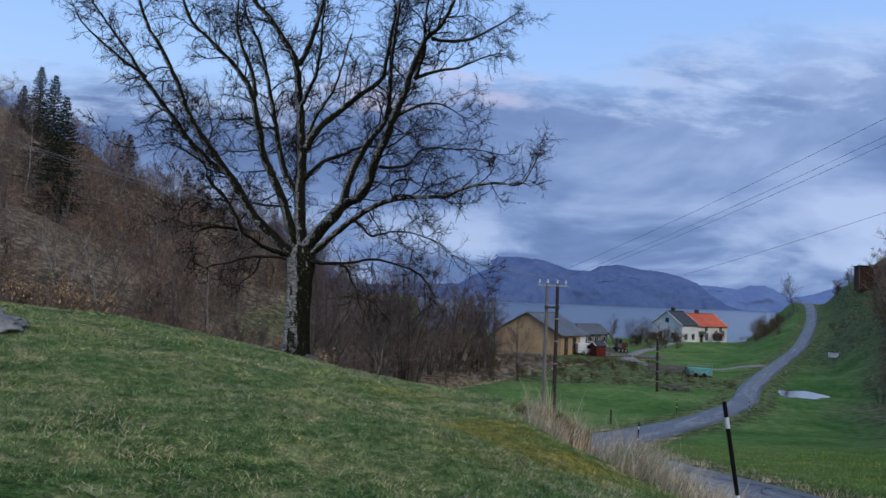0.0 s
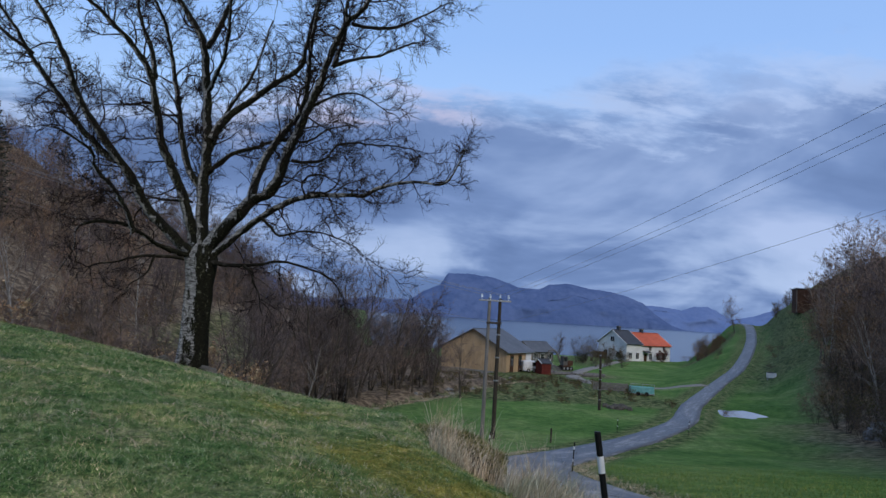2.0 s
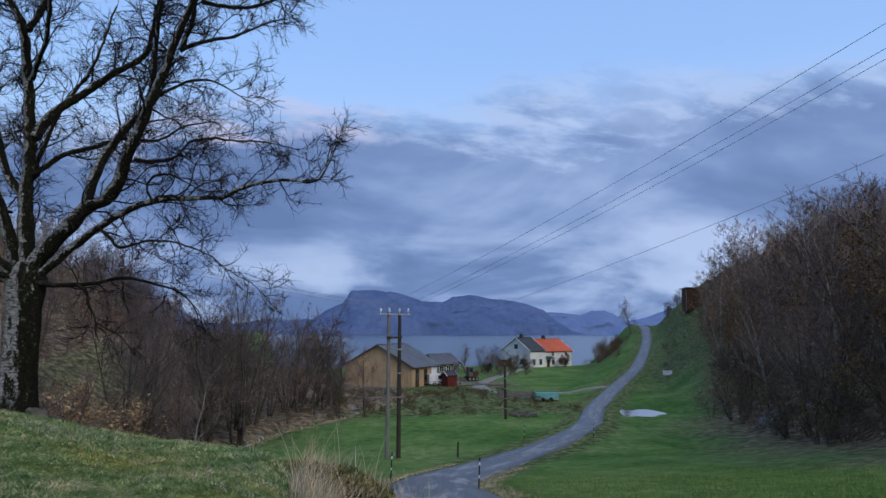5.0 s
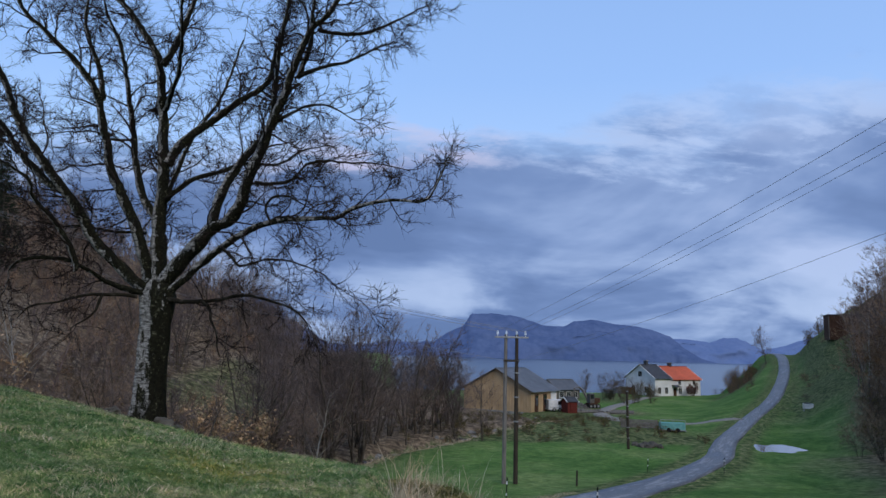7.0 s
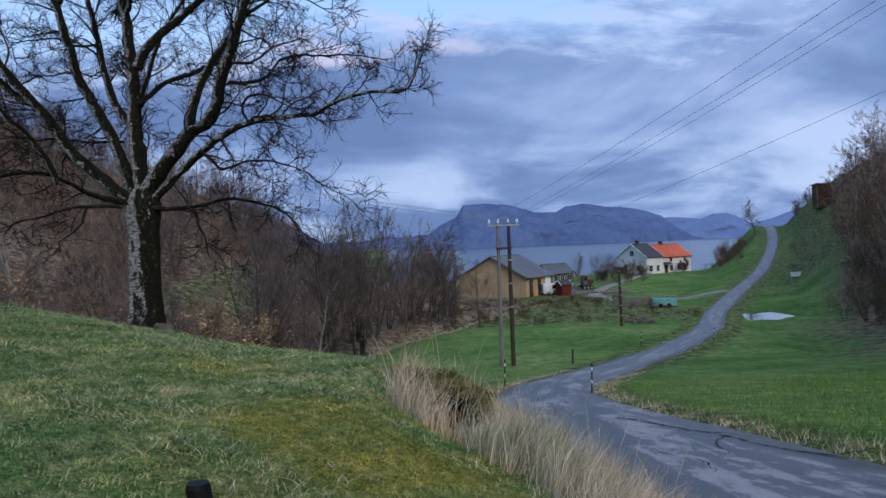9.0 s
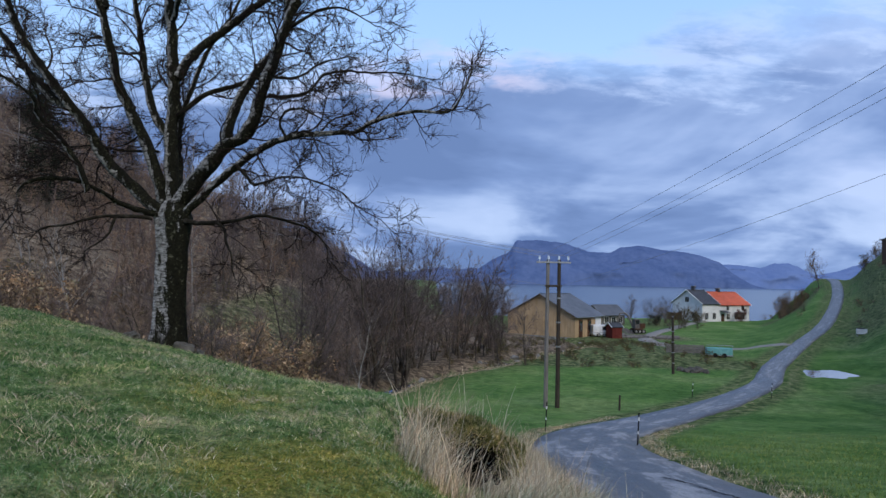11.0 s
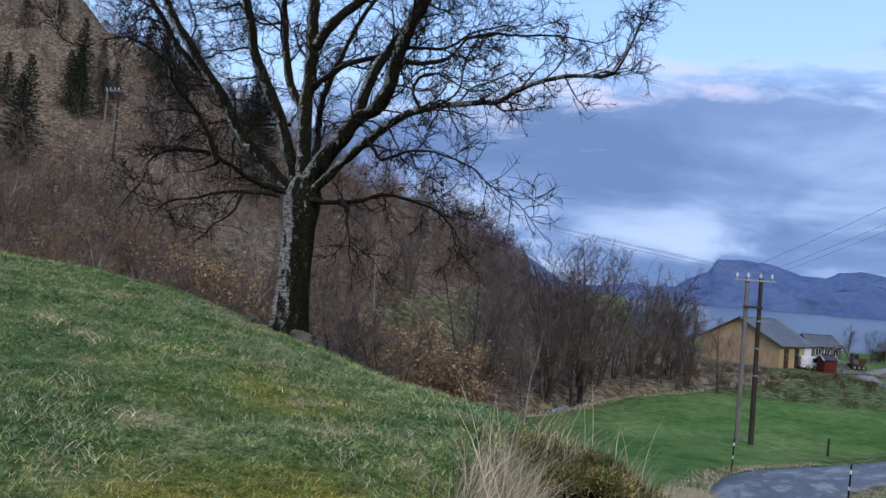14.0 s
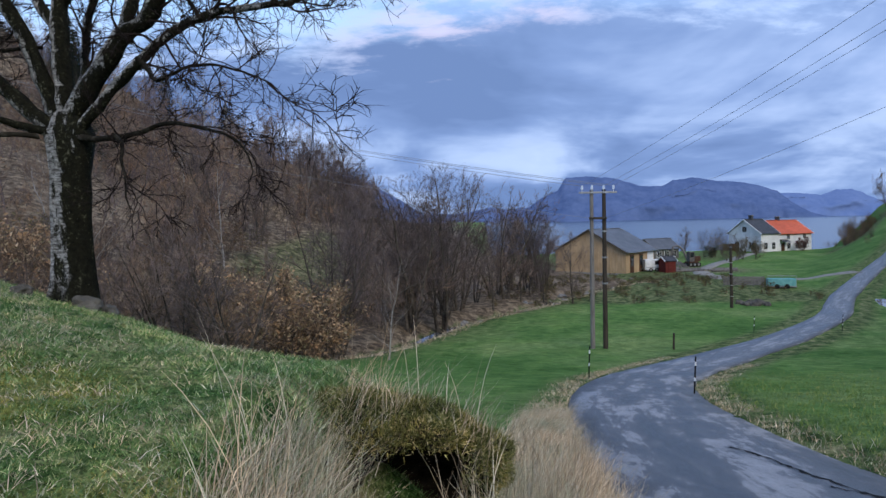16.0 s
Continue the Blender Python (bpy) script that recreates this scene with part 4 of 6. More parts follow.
    bough(t, rnd, fine, [(-0.15, 0, 2.54), (-0.95, -0.09, 3.26), (-1.44, -0.17, 4), (-1.98, -0.26, 4.75), (-2.58, -0.34, 5.5), (-3.04, -0.43, 6.63), (-3.57, -0.51, 7.56), (-4, -0.6, 8.7)], 0.125)
    bough(t, rnd, fine, [(-1.76, -0.2, 4.35), (-2.13, -0.11, 4.57), (-2.79, 0.07, 5.17), (-3.2, 0.16, 5.7), (-4.04, 0.34, 6.76), (-4.51, 0.43, 7.37), (-5.33, 0.61, 8.47), (-5.63, 0.7, 9.05)], 0.08)
    bough(t, rnd, fine, [(-3.85, 0.3, 6.57), (-4.43, 0.42, 6.93), (-5.16, 0.55, 7.45), (-5.64, 0.68, 7.89), (-6.04, 0.8, 8.5)], 0.045)
    bough(t, rnd, fine, [(-0.19, -0.1, 2.48), (-0.7, -0.28, 2.59), (-1.33, -0.63, 2.93), (-1.71, -0.81, 2.95), (-2, -0.99, 2.87), (-2.12, -1.17, 2.67), (-1.99, -1.52, 2.23), (-2.07, -1.7, 1.93)], 0.07)
    bough(t, rnd, fine, [(-1.14, -0.7, 2.81), (-1.25, -0.76, 3.15), (-1.57, -0.87, 3.71), (-1.79, -0.92, 3.93), (-1.93, -0.98, 4.16), (-1.99, -1.03, 4.41), (-2.7, -1.14, 4.78), (-3.13, -1.2, 4.69)], 0.065)
    bough(t, rnd, fine, [(-0.26, -0.15, 2.41), (-0.67, -0.36, 2.44), (-1, -0.57, 2.39), (-1.31, -0.78, 2.26), (-1.71, -0.99, 2.15), (-1.81, -1.2, 1.87)], 0.042)
    bough(t, rnd, fine, [(-0.75, -0.45, 2.42), (-0.79, -0.56, 2.14), (-0.94, -0.68, 1.95), (-1.06, -0.79, 1.82), (-1.02, -0.9, 1.55)], 0.028)
    bough(t, rnd, fine, [(-0.2, -0.1, 3.6), (-0.98, 0.16, 3.66), (-1.44, 0.42, 3.76), (-2.04, 0.68, 3.83), (-2.52, 0.94, 3.81), (-3.15, 1.2, 3.53)], 0.03)
    bough(t, rnd, fine, [(-0.76, 0.4, 5.53), (-1.34, 0.68, 5.65), (-1.82, 0.95, 5.86), (-2.59, 1.23, 5.86), (-3.37, 1.5, 5.83)], 0.028)
    bough(t, rnd, fine, [(2.15, -0.5, 5.75), (2.61, -0.75, 5.95), (3.04, -1, 5.93), (3.35, -1.25, 5.76), (3.74, -1.5, 5.46)], 0.035)
    bough(t, rnd, fine, [(1.79, -0.4, 4.58), (2.41, -0.25, 4.68), (2.68, -0.1, 5.04), (3.04, 0.05, 5.17), (3.58, 0.2, 5.23), (4.13, 0.35, 5.29), (4.7, 0.5, 5.16)], 0.04)
    bough(t, rnd, fine, [(0.05, 0.1, 4.28), (0.37, 0.45, 4.76), (0.86, 0.8, 5.03), (1.26, 1.15, 5.3), (1.92, 1.5, 5.4), (2.48, 1.85, 5.83), (3.07, 2.2, 6.06)], 0.06)
    bough(t, rnd, fine, [(2.51, -0.6, 6.59), (3.01, -0.85, 6.74), (3.5, -1.1, 6.75), (3.92, -1.35, 6.88), (4.38, -1.6, 6.95)], 0.045)
    bough(t, rnd, fine, [(2.86, -0.7, 7.5), (3.45, -0.42, 7.6), (3.98, -0.15, 7.89), (4.6, 0.13, 8.37), (5.04, 0.4, 8.72)], 0.045)
    bough(t, rnd, fine, [(0.10, 0.15, 2.5), (-0.2, 1.0, 3.5), (-0.4, 1.7, 4.7), (-0.2, 2.3, 6.0), (0.3, 2.8, 7.4), (0.6, 3.2, 8.9)], 0.09)
    bough(t, rnd, fine, [(-0.14, 0.23, 6.1), (0.3, -0.6, 6.9), (0.4, -1.2, 7.8), (0.7, -1.6, 9.0)], 0.055)
    part("crown", fine.mesh("crown", M["twig"]), None, t, "fine bare twigs")
    return t


big_birch()


# ---- bare trees, brush and spruces ----
def bare_tree(name, seed, h, stems, spread, r, twig_mat, bark_mat, label, per=(11, 6, 4), leaf=None, leaves=0, category="tree", rmin=0.011, lift=0.12, light=False):
    rnd = np.random.RandomState(seed)
    t = thing(name, 0, 0, 0, label, category)
    trunk, crown = Tubes(), Tubes()
    ends = []
    for s in range(stems):
        a = rnd.rand() * 6.28
        lean = spread * (0.3 + rnd.rand())
        way = np.array([math.cos(a) * lean, math.sin(a) * lean, 1.0])
        hh = h * (0.75 + 0.3 * rnd.rand())
        st = grow(rnd, (math.cos(a) * 0.12 * (stems > 1), math.sin(a) * 0.12 * (stems > 1), -0.3), way, hh, 6, 0.09, 0.05)
        rr = r * (0.7 + 0.5 * rnd.rand())
        trunk.add(st, rr * (1 - 0.86 * np.linspace(0, 1, 7)), 4 if light or stems > 3 else 6)
        n = per[0]
        for i in range(n):
            u = 0.16 + 0.82 * (i + rnd.rand()) / n
            p, d = along(st, u)
            ln = hh * 0.40 * (0.35 + 0.65 * math.sin(math.pi * min(1.0, 0.18 + 0.86 * u))) * (0.7 + 0.5 * rnd.rand())
            w = off(rnd, d, 0.95 - 0.25 * u)
            br = arch(rnd, p, w, ln, 4, 0.13, lift)
            rb = max(rmin, rr * (1 - 0.8 * u) * 0.40)
            if light:
                trunk.spike(br[0], br[4], rb, br[2])
            else:
                trunk.add(br, np.linspace(rb, rmin * 0.7, 5), 3)
            for j in range(per[1]):
                q, dq = along(br, 0.15 + 0.84 * rnd.rand())
                b2 = arch(rnd, q, off(rnd, dq, 0.7), ln * (0.28 + 0.28 * rnd.rand()), 2, 0.2, lift * 0.7)
                crown.spike(b2[0], b2[2], rmin * 0.8, None if light else b2[1])
                k = per[2]
                f = 0.1 + 0.9 * rnd.rand(k)[:, None]
                root = b2[0] + (b2[2] - b2[0]) * f if light else np.where(f < 0.5, b2[0] + (b2[1] - b2[0]) * f * 2, b2[1] + (b2[2] - b2[1]) * (f * 2 - 1))
                to = unit(b2[2] - b2[0]) + rnd.normal(0, 0.55, (k, 3)) + np.array([0, 0, lift])
                to *= (ln * (0.12 + 0.16 * rnd.rand(k)) / np.linalg.norm(to, axis=1))[:, None]
                crown.slivers(root, root + to, rmin * 0.62, rnd)
                ends += list(root + to)
    part("trunk", trunk.mesh("trunk", M[bark_mat]), None, t)
    part("crown", crown.mesh("crown", M[twig_mat]), None, t)
    if leaves:
        e = np.array(ends)[rnd.randint(0, len(ends), leaves)] + rnd.normal(0, 0.10, (leaves, 3))
        a, b = rnd.normal(0, 1, (leaves, 3)), rnd.normal(0, 1, (leaves, 3))
        a /= np.linalg.norm(a, axis=1)[:, None]
        b /= np.linalg.norm(b, axis=1)[:, None]
        s = (0.045 + 0.05 * rnd.rand(leaves))[:, None]
        mid = np.cross(a, b) * 0.25 * s
        v = np.stack([e - a * s, e - b * s * 0.55 + mid, e + a * s, e + b * s * 0.55 + mid], 1).reshape(-1, 3)
        part("leaves", mesh_of("leaves", v, np.arange(leaves * 4).reshape(-1, 4), M[leaf], False), None, t, "withered leaves")
    return t


def spruce(seed, h):
    rnd = np.random.RandomState(seed)
    t = thing("spruce_tree", 0, 0, 0, "tall dark green spruce on the wooded hillside", "tree")
    trunk, crown = Tubes(), Tubes()
    trunk.add([(0, 0, -0.5), (0.03, 0, h * 0.5), (0, 0.02, h)], [0.22, 0.13, 0.02], 8)
    v = []
    levels = int(h * 2.6)
    for i in range(levels):
        u = (i + 0.5) / levels
        z = h * (0.10 + 0.89 * u)
        ln = (h * 0.235) * (1 - u) ** 0.85 * (0.75 + 0.45 * rnd.rand()) + 0.12
        for j in range(9):
            a = j * 0.698 + i * 1.1 + rnd.rand() * 0.4
            l2 = ln * (0.7 + 0.5 * rnd.rand())
            w = np.array([math.cos(a), math.sin(a), -0.28 + 0.5 * u])
            br = grow(rnd, (0, 0, z), w, l2, 4, 0.06, 0.06)
            trunk.add(br, np.linspace(0.03, 0.008, 5), 3)
            m = int(10 + l2 * 12)
            for _ in range(m):
                p, d = along(br, rnd.rand() ** 0.7 * 0.999)
                sd = off(rnd, d, 0.8)
                sd[2] -= 0.35
                sd = unit(sd) * (0.16 + 0.22 * rnd.rand())
                up = unit(np.cross(sd, rnd.normal(0, 1, 3))) * 0.035
                v += [p - up, p + up, p + sd]
    part("trunk", trunk.mesh("trunk", M["bark"]), None, t)
    part("crown", mesh_of("crown", np.array(v), np.arange(len(v)).reshape(-1, 3), M["needle"], False), None, t)
    return t


def fill(makers, spots, group, sink=0.1, scale=(0.8, 1.2), seed=0):
    """Sets copies of the built trees on their spots; each first one is built on the spot."""
    rnd = random.Random(seed)
    for i, (x, y) in enumerate(spots):
        src = makers[i % len(makers)]
        s = scale[0] + (scale[1] - scale[0]) * rnd.random()
        z = height(x, y) - sink
        turn = rnd.random() * 360
        m = pose(x, y, z, 0, 0, turn)
        if not src.get("placed_once"):
            src.matrix_basis, src.scale = m, (s, s, s)
            src["placed_once"] = 1
            tagged(src, group=group)
        else:
            c = copy_thing(src, m)
            c.scale = (s, s, s * (0.9 + 0.2 * rnd.random()))


def joined_wood(name, sources, spots, label, seed, scale):
    """Far trees that nobody could count, as one piece of stuff."""
    rnd = random.Random(seed)
    mats, kinds = [], []
    for src in sources:
        bits = []
        for ch in src.children:
            me = ch.data
            co = np.empty(len(me.vertices) * 3, np.float32)
            me.vertices.foreach_get("co", co)
            idx = np.empty(len(me.loops), np.int32)
            me.loops.foreach_get("vertex_index", idx)
            k = len(me.loops) // len(me.polygons)
            f = idx.reshape(-1, k)
            f = f if k == 3 else np.concatenate([f[:, [0, 1, 2]], f[:, [0, 2, 3]]])
            if me.materials[0] not in mats:
                mats.append(me.materials[0])
            bits.append((co.reshape(-1, 3), f, mats.index(me.materials[0])))
        kinds.append(bits)
    xy = np.array(spots)
    zs = land(xy[:, 0], xy[:, 1]) - 0.15
    V, F, I, n = [], [], [], 0
    for i, (x, y) in enumerate(spots):
        s, a = rnd.uniform(*scale), rnd.random() * 6.28
        c, d = math.cos(a) * s, math.sin(a) * s
        for co, f, mi in kinds[i % len(kinds)]:
            V.append(np.stack([co[:, 0] * c - co[:, 1] * d + x, co[:, 0] * d + co[:, 1] * c + y, co[:, 2] * s + zs[i]], 1))
            F.append(f + n)
            I.append(np.full(len(f), mi, np.int32))
            n += len(co)
    me = mesh_of(name, np.concatenate(V), np.concatenate(F), None)
    for m in mats:
        me.materials.append(m)
    me.polygons.foreach_set("material_index", np.concatenate(I))
    tagged(new(name, me), label, "wood", kind="stuff")


def scatter(n, region, gap, seed):
    """Random spots inside region(rnd) with a least distance."""
    rnd = random.Random(seed)
    out, tries = [], 0
    while len(out) < n and tries < n * 60:
        tries += 1
        p = region(rnd)
        if p and all((p[0] - q[0]) ** 2 + (p[1] - q[1]) ** 2 > gap * gap for q in out):
            out.append(p)
    return out


def open_slope(x, y):
    """The grassy clearing above the stream."""
    return ((x + 12.0 - 0.15 * (y - 74)) / 5.5) ** 2 + ((y - 74) / 14.0) ** 2 < 1


def under_line(x, y):
    """The strip kept clear below the power line up the hill."""
    d = ((y - 87.8) * 75.7 + (x + 65.8) * 35.8) / 83.7
    return -9 < d < 4 and x < -22


def left_thicket(rnd):
    x, y = rnd.uniform(-42, 3), rnd.uniform(19, 70)
    s, e = float(stream_side(x, y)), y + 0.75 * max(x, -6)
    return (x, y) if -4.5 < s < 20 and not open_slope(x, y) and e > 21.5 and (s > 1.4 or x < -9) else None


def left_wood(rnd):
    x, y = rnd.uniform(-150, 5), rnd.uniform(35, 225)
    s = float(stream_side(x, y))
    if not 12 < s < 150 or (y > 66 and x > float(nose(y)) - 3.5) or y < 20 - x * 0.2 or open_slope(x, y) or under_line(x, y):
        return None
    return (x, y)


def left_brush(rnd):
    x, y = rnd.uniform(-95, 5), rnd.uniform(30, 170)
    s = float(stream_side(x, y))
    return (x, y) if 8 < s < 70 and (y < 66 or x < float(nose(y)) - 3) and y > 22 - x * 0.15 and not open_slope(x, y) and (not under_line(x, y) or rnd.random() < 0.25) else None


def left_wood_near(rnd):
    p = left_wood(rnd)
    return p if p and float(stream_side(*p)) < 28 and p[1] < 110 else None


def wooded(x, y):
    """The eastern wood stops short of the open bank above the road."""
    return y < 66 or x > 4.5 + 0.635 * (y - 3)


def right_far(rnd):
    x, y = rnd.uniform(30, 150), rnd.uniform(18, 168)
    u = float(right_side(x, y))
    return (x, y) if 4 < u < 48 and wooded(x, y) else None


def right_wood(rnd):
    x, y = rnd.uniform(26, 100), rnd.uniform(18, 116)
    u = float(right_side(x, y))
    return (x, y) if -2.0 < u < 34 and wooded(x, y) and float(near_road(np.array(x), np.array(y))[0]) > 6 else None


def right_edge(rnd):
    x, y = rnd.uniform(26, 80), rnd.uniform(20, 112)
    u = float(right_side(x, y))
    return (x, y) if -2.5 < u < 5 and wooded(x, y) else None


def stream_row(rnd):
    x, y = rnd.uniform(-8, 24), rnd.uniform(44, 118)
    s = float(stream_side(x, y))
    return (x, y) if 0.8 < s < 9 and (y < 84 or x < 10) else None


brush_a = bare_tree("thicket_bush", 21, 3.4, 5, 0.55, 0.030, "brush", "bark", "dense leafless brown thicket bush behind the knoll", (7, 6, 11), "leaf_brown", 300, "bush", 0.010, lift=0.03)
brush_b = bare_tree("thicket_bush", 22, 4.2, 5, 0.5, 0.034, "brush", "bark", "dense leafless brown thicket bush behind the knoll", (7, 6, 11), None, 0, "bush", 0.010, lift=0.03)
brush_c = bare_tree("thicket_bush", 23, 3.0, 5, 0.6, 0.028, "brush_grey", "bark", "dense leafless brown thicket bush behind the knoll", (7, 6, 11), "leaf_olive", 400, "bush", 0.010, lift=0.03)
alder_a = bare_tree("alder_tree", 31, 7.5, 2, 0.25, 0.11, "brush_grey", "bark", "bare grey-brown alder with upswept twigs", (16, 8, 14), rmin=0.010)
alder_b = bare_tree("alder_tree", 32, 8.2, 3, 0.28, 0.10, "brush_grey", "bark", "bare grey-brown alder with upswept twigs", (14, 8, 13), rmin=0.010)
alder_c = bare_tree("alder_tree", 33, 6.4, 1, 0.15, 0.12, "brush_grey", "bark", "bare grey-brown alder with upswept twigs", (20, 9, 14), rmin=0.010)
pale_a = bare_tree("young_birch", 41, 7.0, 1, 0.2, 0.075, "brush_grey", "pale_bark", "slender bare birch with pale bark", (16, 8, 12), rmin=0.009)
pale_b = bare_tree("young_birch", 42, 8.5, 2, 0.25, 0.075, "brush", "pale_bark", "slender bare birch with pale bark", (14, 8, 12), rmin=0.009)
rust = bare_tree("rusty_tree", 51, 7.5, 2, 0.3, 0.10, "brush", "bark", "oak holding withered rust-brown leaves", (14, 7, 9), "leaf_brown", 2200)
olive = bare_tree("olive_shrub", 52, 4.6, 5, 0.45, 0.05, "brush_grey", "bark", "shrub with thin dull olive leaves at the wood's edge", (8, 6, 9), "leaf_olive", 1300, "bush")
far_a = bare_tree("hill_tree", 81, 7.5, 1, 0.15, 0.10, "brush_grey", "brush_grey", "bare grey-brown tree far up the hillside", (10, 6, 10), rmin=0.020, light=True)
far_b = bare_tree("hill_tree", 82, 6.5, 2, 0.25, 0.08, "brush", "brush_grey", "bare brown tree far up the hillside", (7, 6, 10), rmin=0.020, light=True, lift=0.04)
far_c = bare_tree("hill_tree", 83, 8.5, 1, 0.12, 0.09, "brush_grey", "pale_bark", "bare tree with pale stem far up the hillside", (11, 6, 9), rmin=0.020, light=True)
far_d = bare_tree("hill_tree", 84, 6.0, 1, 0.2, 0.09, "brush", "brush_grey", "tree with withered rust-brown leaves on the hillside", (8, 5, 9), "leaf_brown", 300, rmin=0.020, light=True)
far_e = bare_tree("hill_shrub", 85, 3.2, 4, 0.5, 0.05, "brush", "brush_grey", "brown leafless shrub on the hillside", (5, 5, 10), category="bush", rmin=0.018, light=True, lift=0.02)
scrub = bare_tree("scrub_tuft", 54, 1.1, 5, 0.6, 0.02, "brush_grey", "bark", "low tuft of bare scrub in rough grass", (4, 4, 8), "leaf_olive", 160, "bush", 0.009)
hazel = bare_tree("hazel_bush", 53, 4.0, 7, 0.5, 0.035, "brush", "bark", "hazel bush with pale tan withered leaves on its crown", (8, 7, 12), "leaf_tan", 1700, "bush")
spruce_a, spruce_b = spruce(61, 15.0), spruce(62, 11.0)

fill([brush_a, brush_b, brush_c, brush_b], scatter(96, left_thicket, 1.7, 5), "thicket behind the knoll", seed=1)
fill([alder_a, alder_b, alder_c, pale_a, brush_b, alder_b, pale_b, brush_a], scatter(34, left_wood_near, 4.0, 6), "trees of the wooded hill", seed=2, scale=(0.75, 1.15))
fill([alder_a, rust, alder_b, olive, pale_b, alder_c, alder_b, pale_a, alder_a], scatter(95, right_wood, 2.8, 7), "trees of the eastern hill", seed=3, scale=(1.0, 1.5))
fill([alder_a, alder_c, alder_b], scatter(28, stream_row, 2.3, 8), "alders along the stream", seed=4, scale=(0.85, 1.3))
FAR = [far_a, far_e, far_b, far_c, far_e, far_a, far_d, far_e]
joined_wood("hill_wood", FAR, scatter(950, left_wood, 1.8, 16), "bare grey-brown wood covering the hillside", 12, (0.8, 1.4))
joined_wood("hill_wood", [far_a, far_d, far_e, far_c, far_d, far_a, far_b], scatter(520, right_far, 1.7, 17), "dense bare brown wood on the eastern hill", 13, (0.95, 2.0))
joined_wood("hill_brush", [far_e, far_b, far_e], scatter(700, left_brush, 1.5, 18), "low leafless brown brush covering the hillside", 14, (0.6, 1.1))
for src in {far_a, far_b, far_c, far_d, far_e}:
    for ch in list(src.children):
        bpy.data.objects.remove(ch)
    bpy.data.objects.remove(src)
fill([olive, brush_b, brush_a, olive], scatter(70, right_edge, 1.6, 9), "undergrowth of the eastern hill", seed=7, scale=(0.45, 0.95))
fill([hazel], [(-9.6, 47.5), (-8.2, 48.8), (-7.2, 50.5), (-11.0, 46.0), (-20.5, 44), (-24, 45)], "hazels behind the knoll", seed=8, scale=(1.4, 1.65))
willow = bare_tree("willow_tree", 55, 5.2, 6, 0.55, 0.075, "brush_grey", "bark", "many-stemmed bare willow with brown twigs behind the knoll", (10, 8, 12), lift=0.05)
fill([willow], [(-6.6, 34.0), (-9.4, 35.5), (-12.5, 37.0), (-15.8, 35.0)], "willows behind the knoll", seed=15, scale=(0.8, 1.0))
fill([alder_b, alder_a], [(-0.5, 66), (-2.8, 64), (-1.2, 71), (-3.4, 69), (0.4, 74)], "alders along the stream", seed=9, scale=(1.35, 1.6))
fill([alder_a, alder_c], [(5.0, 82), (7.2, 86), (8.8, 90), (6.2, 92)], "alders along the stream", seed=29, scale=(1.3, 1.55))
fill([alder_b, alder_a], [(-13, 92), (-11.5, 94), (-15, 90), (-16.5, 94), (-14, 97), (-18, 90), (-9.8, 80)], "trees of the wooded hill", seed=30, scale=(0.95, 1.15))
fill([alder_c], [(11.4, 77.5)], "alders along the stream", seed=10, scale=(1.15, 1.2))
fill([pale_a], [(-2.5, 47.0), (-24, 37), (-23, 39), (-26, 41)], "pale birches", seed=11, scale=(0.75, 0.95))
fill([spruce_a], [(-42, 86), (-47, 93)], "spruces on the hill", seed=5, scale=(0.95, 1.05))
fill([spruce_b], [(-62, 118), (-44, 138), (-75, 110), (-82, 100), (-56, 140), (-70, 128), (-88, 104), (-93, 112), (-80, 120), (-98, 98)], "spruces on the hill", seed=6, scale=(0.7, 1.2))
fill([spruce_b], scatter(22, lambda r: (r.uniform(-118, -66), r.uniform(66, 130)), 4.5, 33), "spruces on the hill", seed=35, scale=(0.7, 1.15))


# ---- poles and wires ----
def h_pole(x, y, top, gap=0.78, group="twin power poles"):
    z0 = height(x, y)
    h = top - z0
    t = thing("power_pole", x, y, z0, "twin wooden power poles with steel crossarm and glass insulators", "power pole", group)
    part("pole", rod(bmesh.new(), (-gap / 2, 0, -0.8), (-gap / 2 + 0.03, 0, h), 0.15, 0.11, 14), M["pole_pale"], t, "pale weathered pole")
    part("pole", rod(bmesh.new(), (gap / 2, 0, -0.8), (gap / 2, 0, h), 0.16, 0.11, 14), M["pole"], t, "dark tarred pole")
    part("crossarm", box(bmesh.new(), 0, -0.14, h - 0.18, 2.3, 0.09, 0.11, bevel=0.01), M["steel"], t)
    part("crossarm", box(bmesh.new(), 0, -0.15, h - 1.75, gap + 0.3, 0.10, 0.14, bevel=0.01), M["pole"], t)
    for dx in (-0.95, -0.35, 0.35, 0.95):
        bm = bmesh.new()
        rod(bm, (dx, -0.14, h - 0.14), (dx, -0.14, h + 0.02), 0.02)
        for k in range(3):
            rod(bm, (dx, -0.14, h + 0.02 + k * 0.08), (dx, -0.14, h + 0.09 + k * 0.08), 0.10 - 0.015 * k, 0.05, 12)
        part("insulator", bm, M["glass_ins"], t, "pale glass insulator")
    for dz in (2.6, 4.2, 5.8):
        part("strap", rod(bmesh.new(), (gap / 2, 0, h - dz), (gap / 2, 0, h - dz + 0.10), 0.172, 0.172, 14), M["steel"], t)
    return t


HP = (9.9, 52.0, 2.72)
LP = (-65.8, 87.8, height(-65.8, 87.8) + 9.6)
BACK = (22.5, -8.0, 15.0)
h_pole(HP[0], HP[1], HP[2])
h_pole(LP[0], LP[1], LP[2], 1.9)
h_pole(BACK[0], BACK[1], BACK[2])


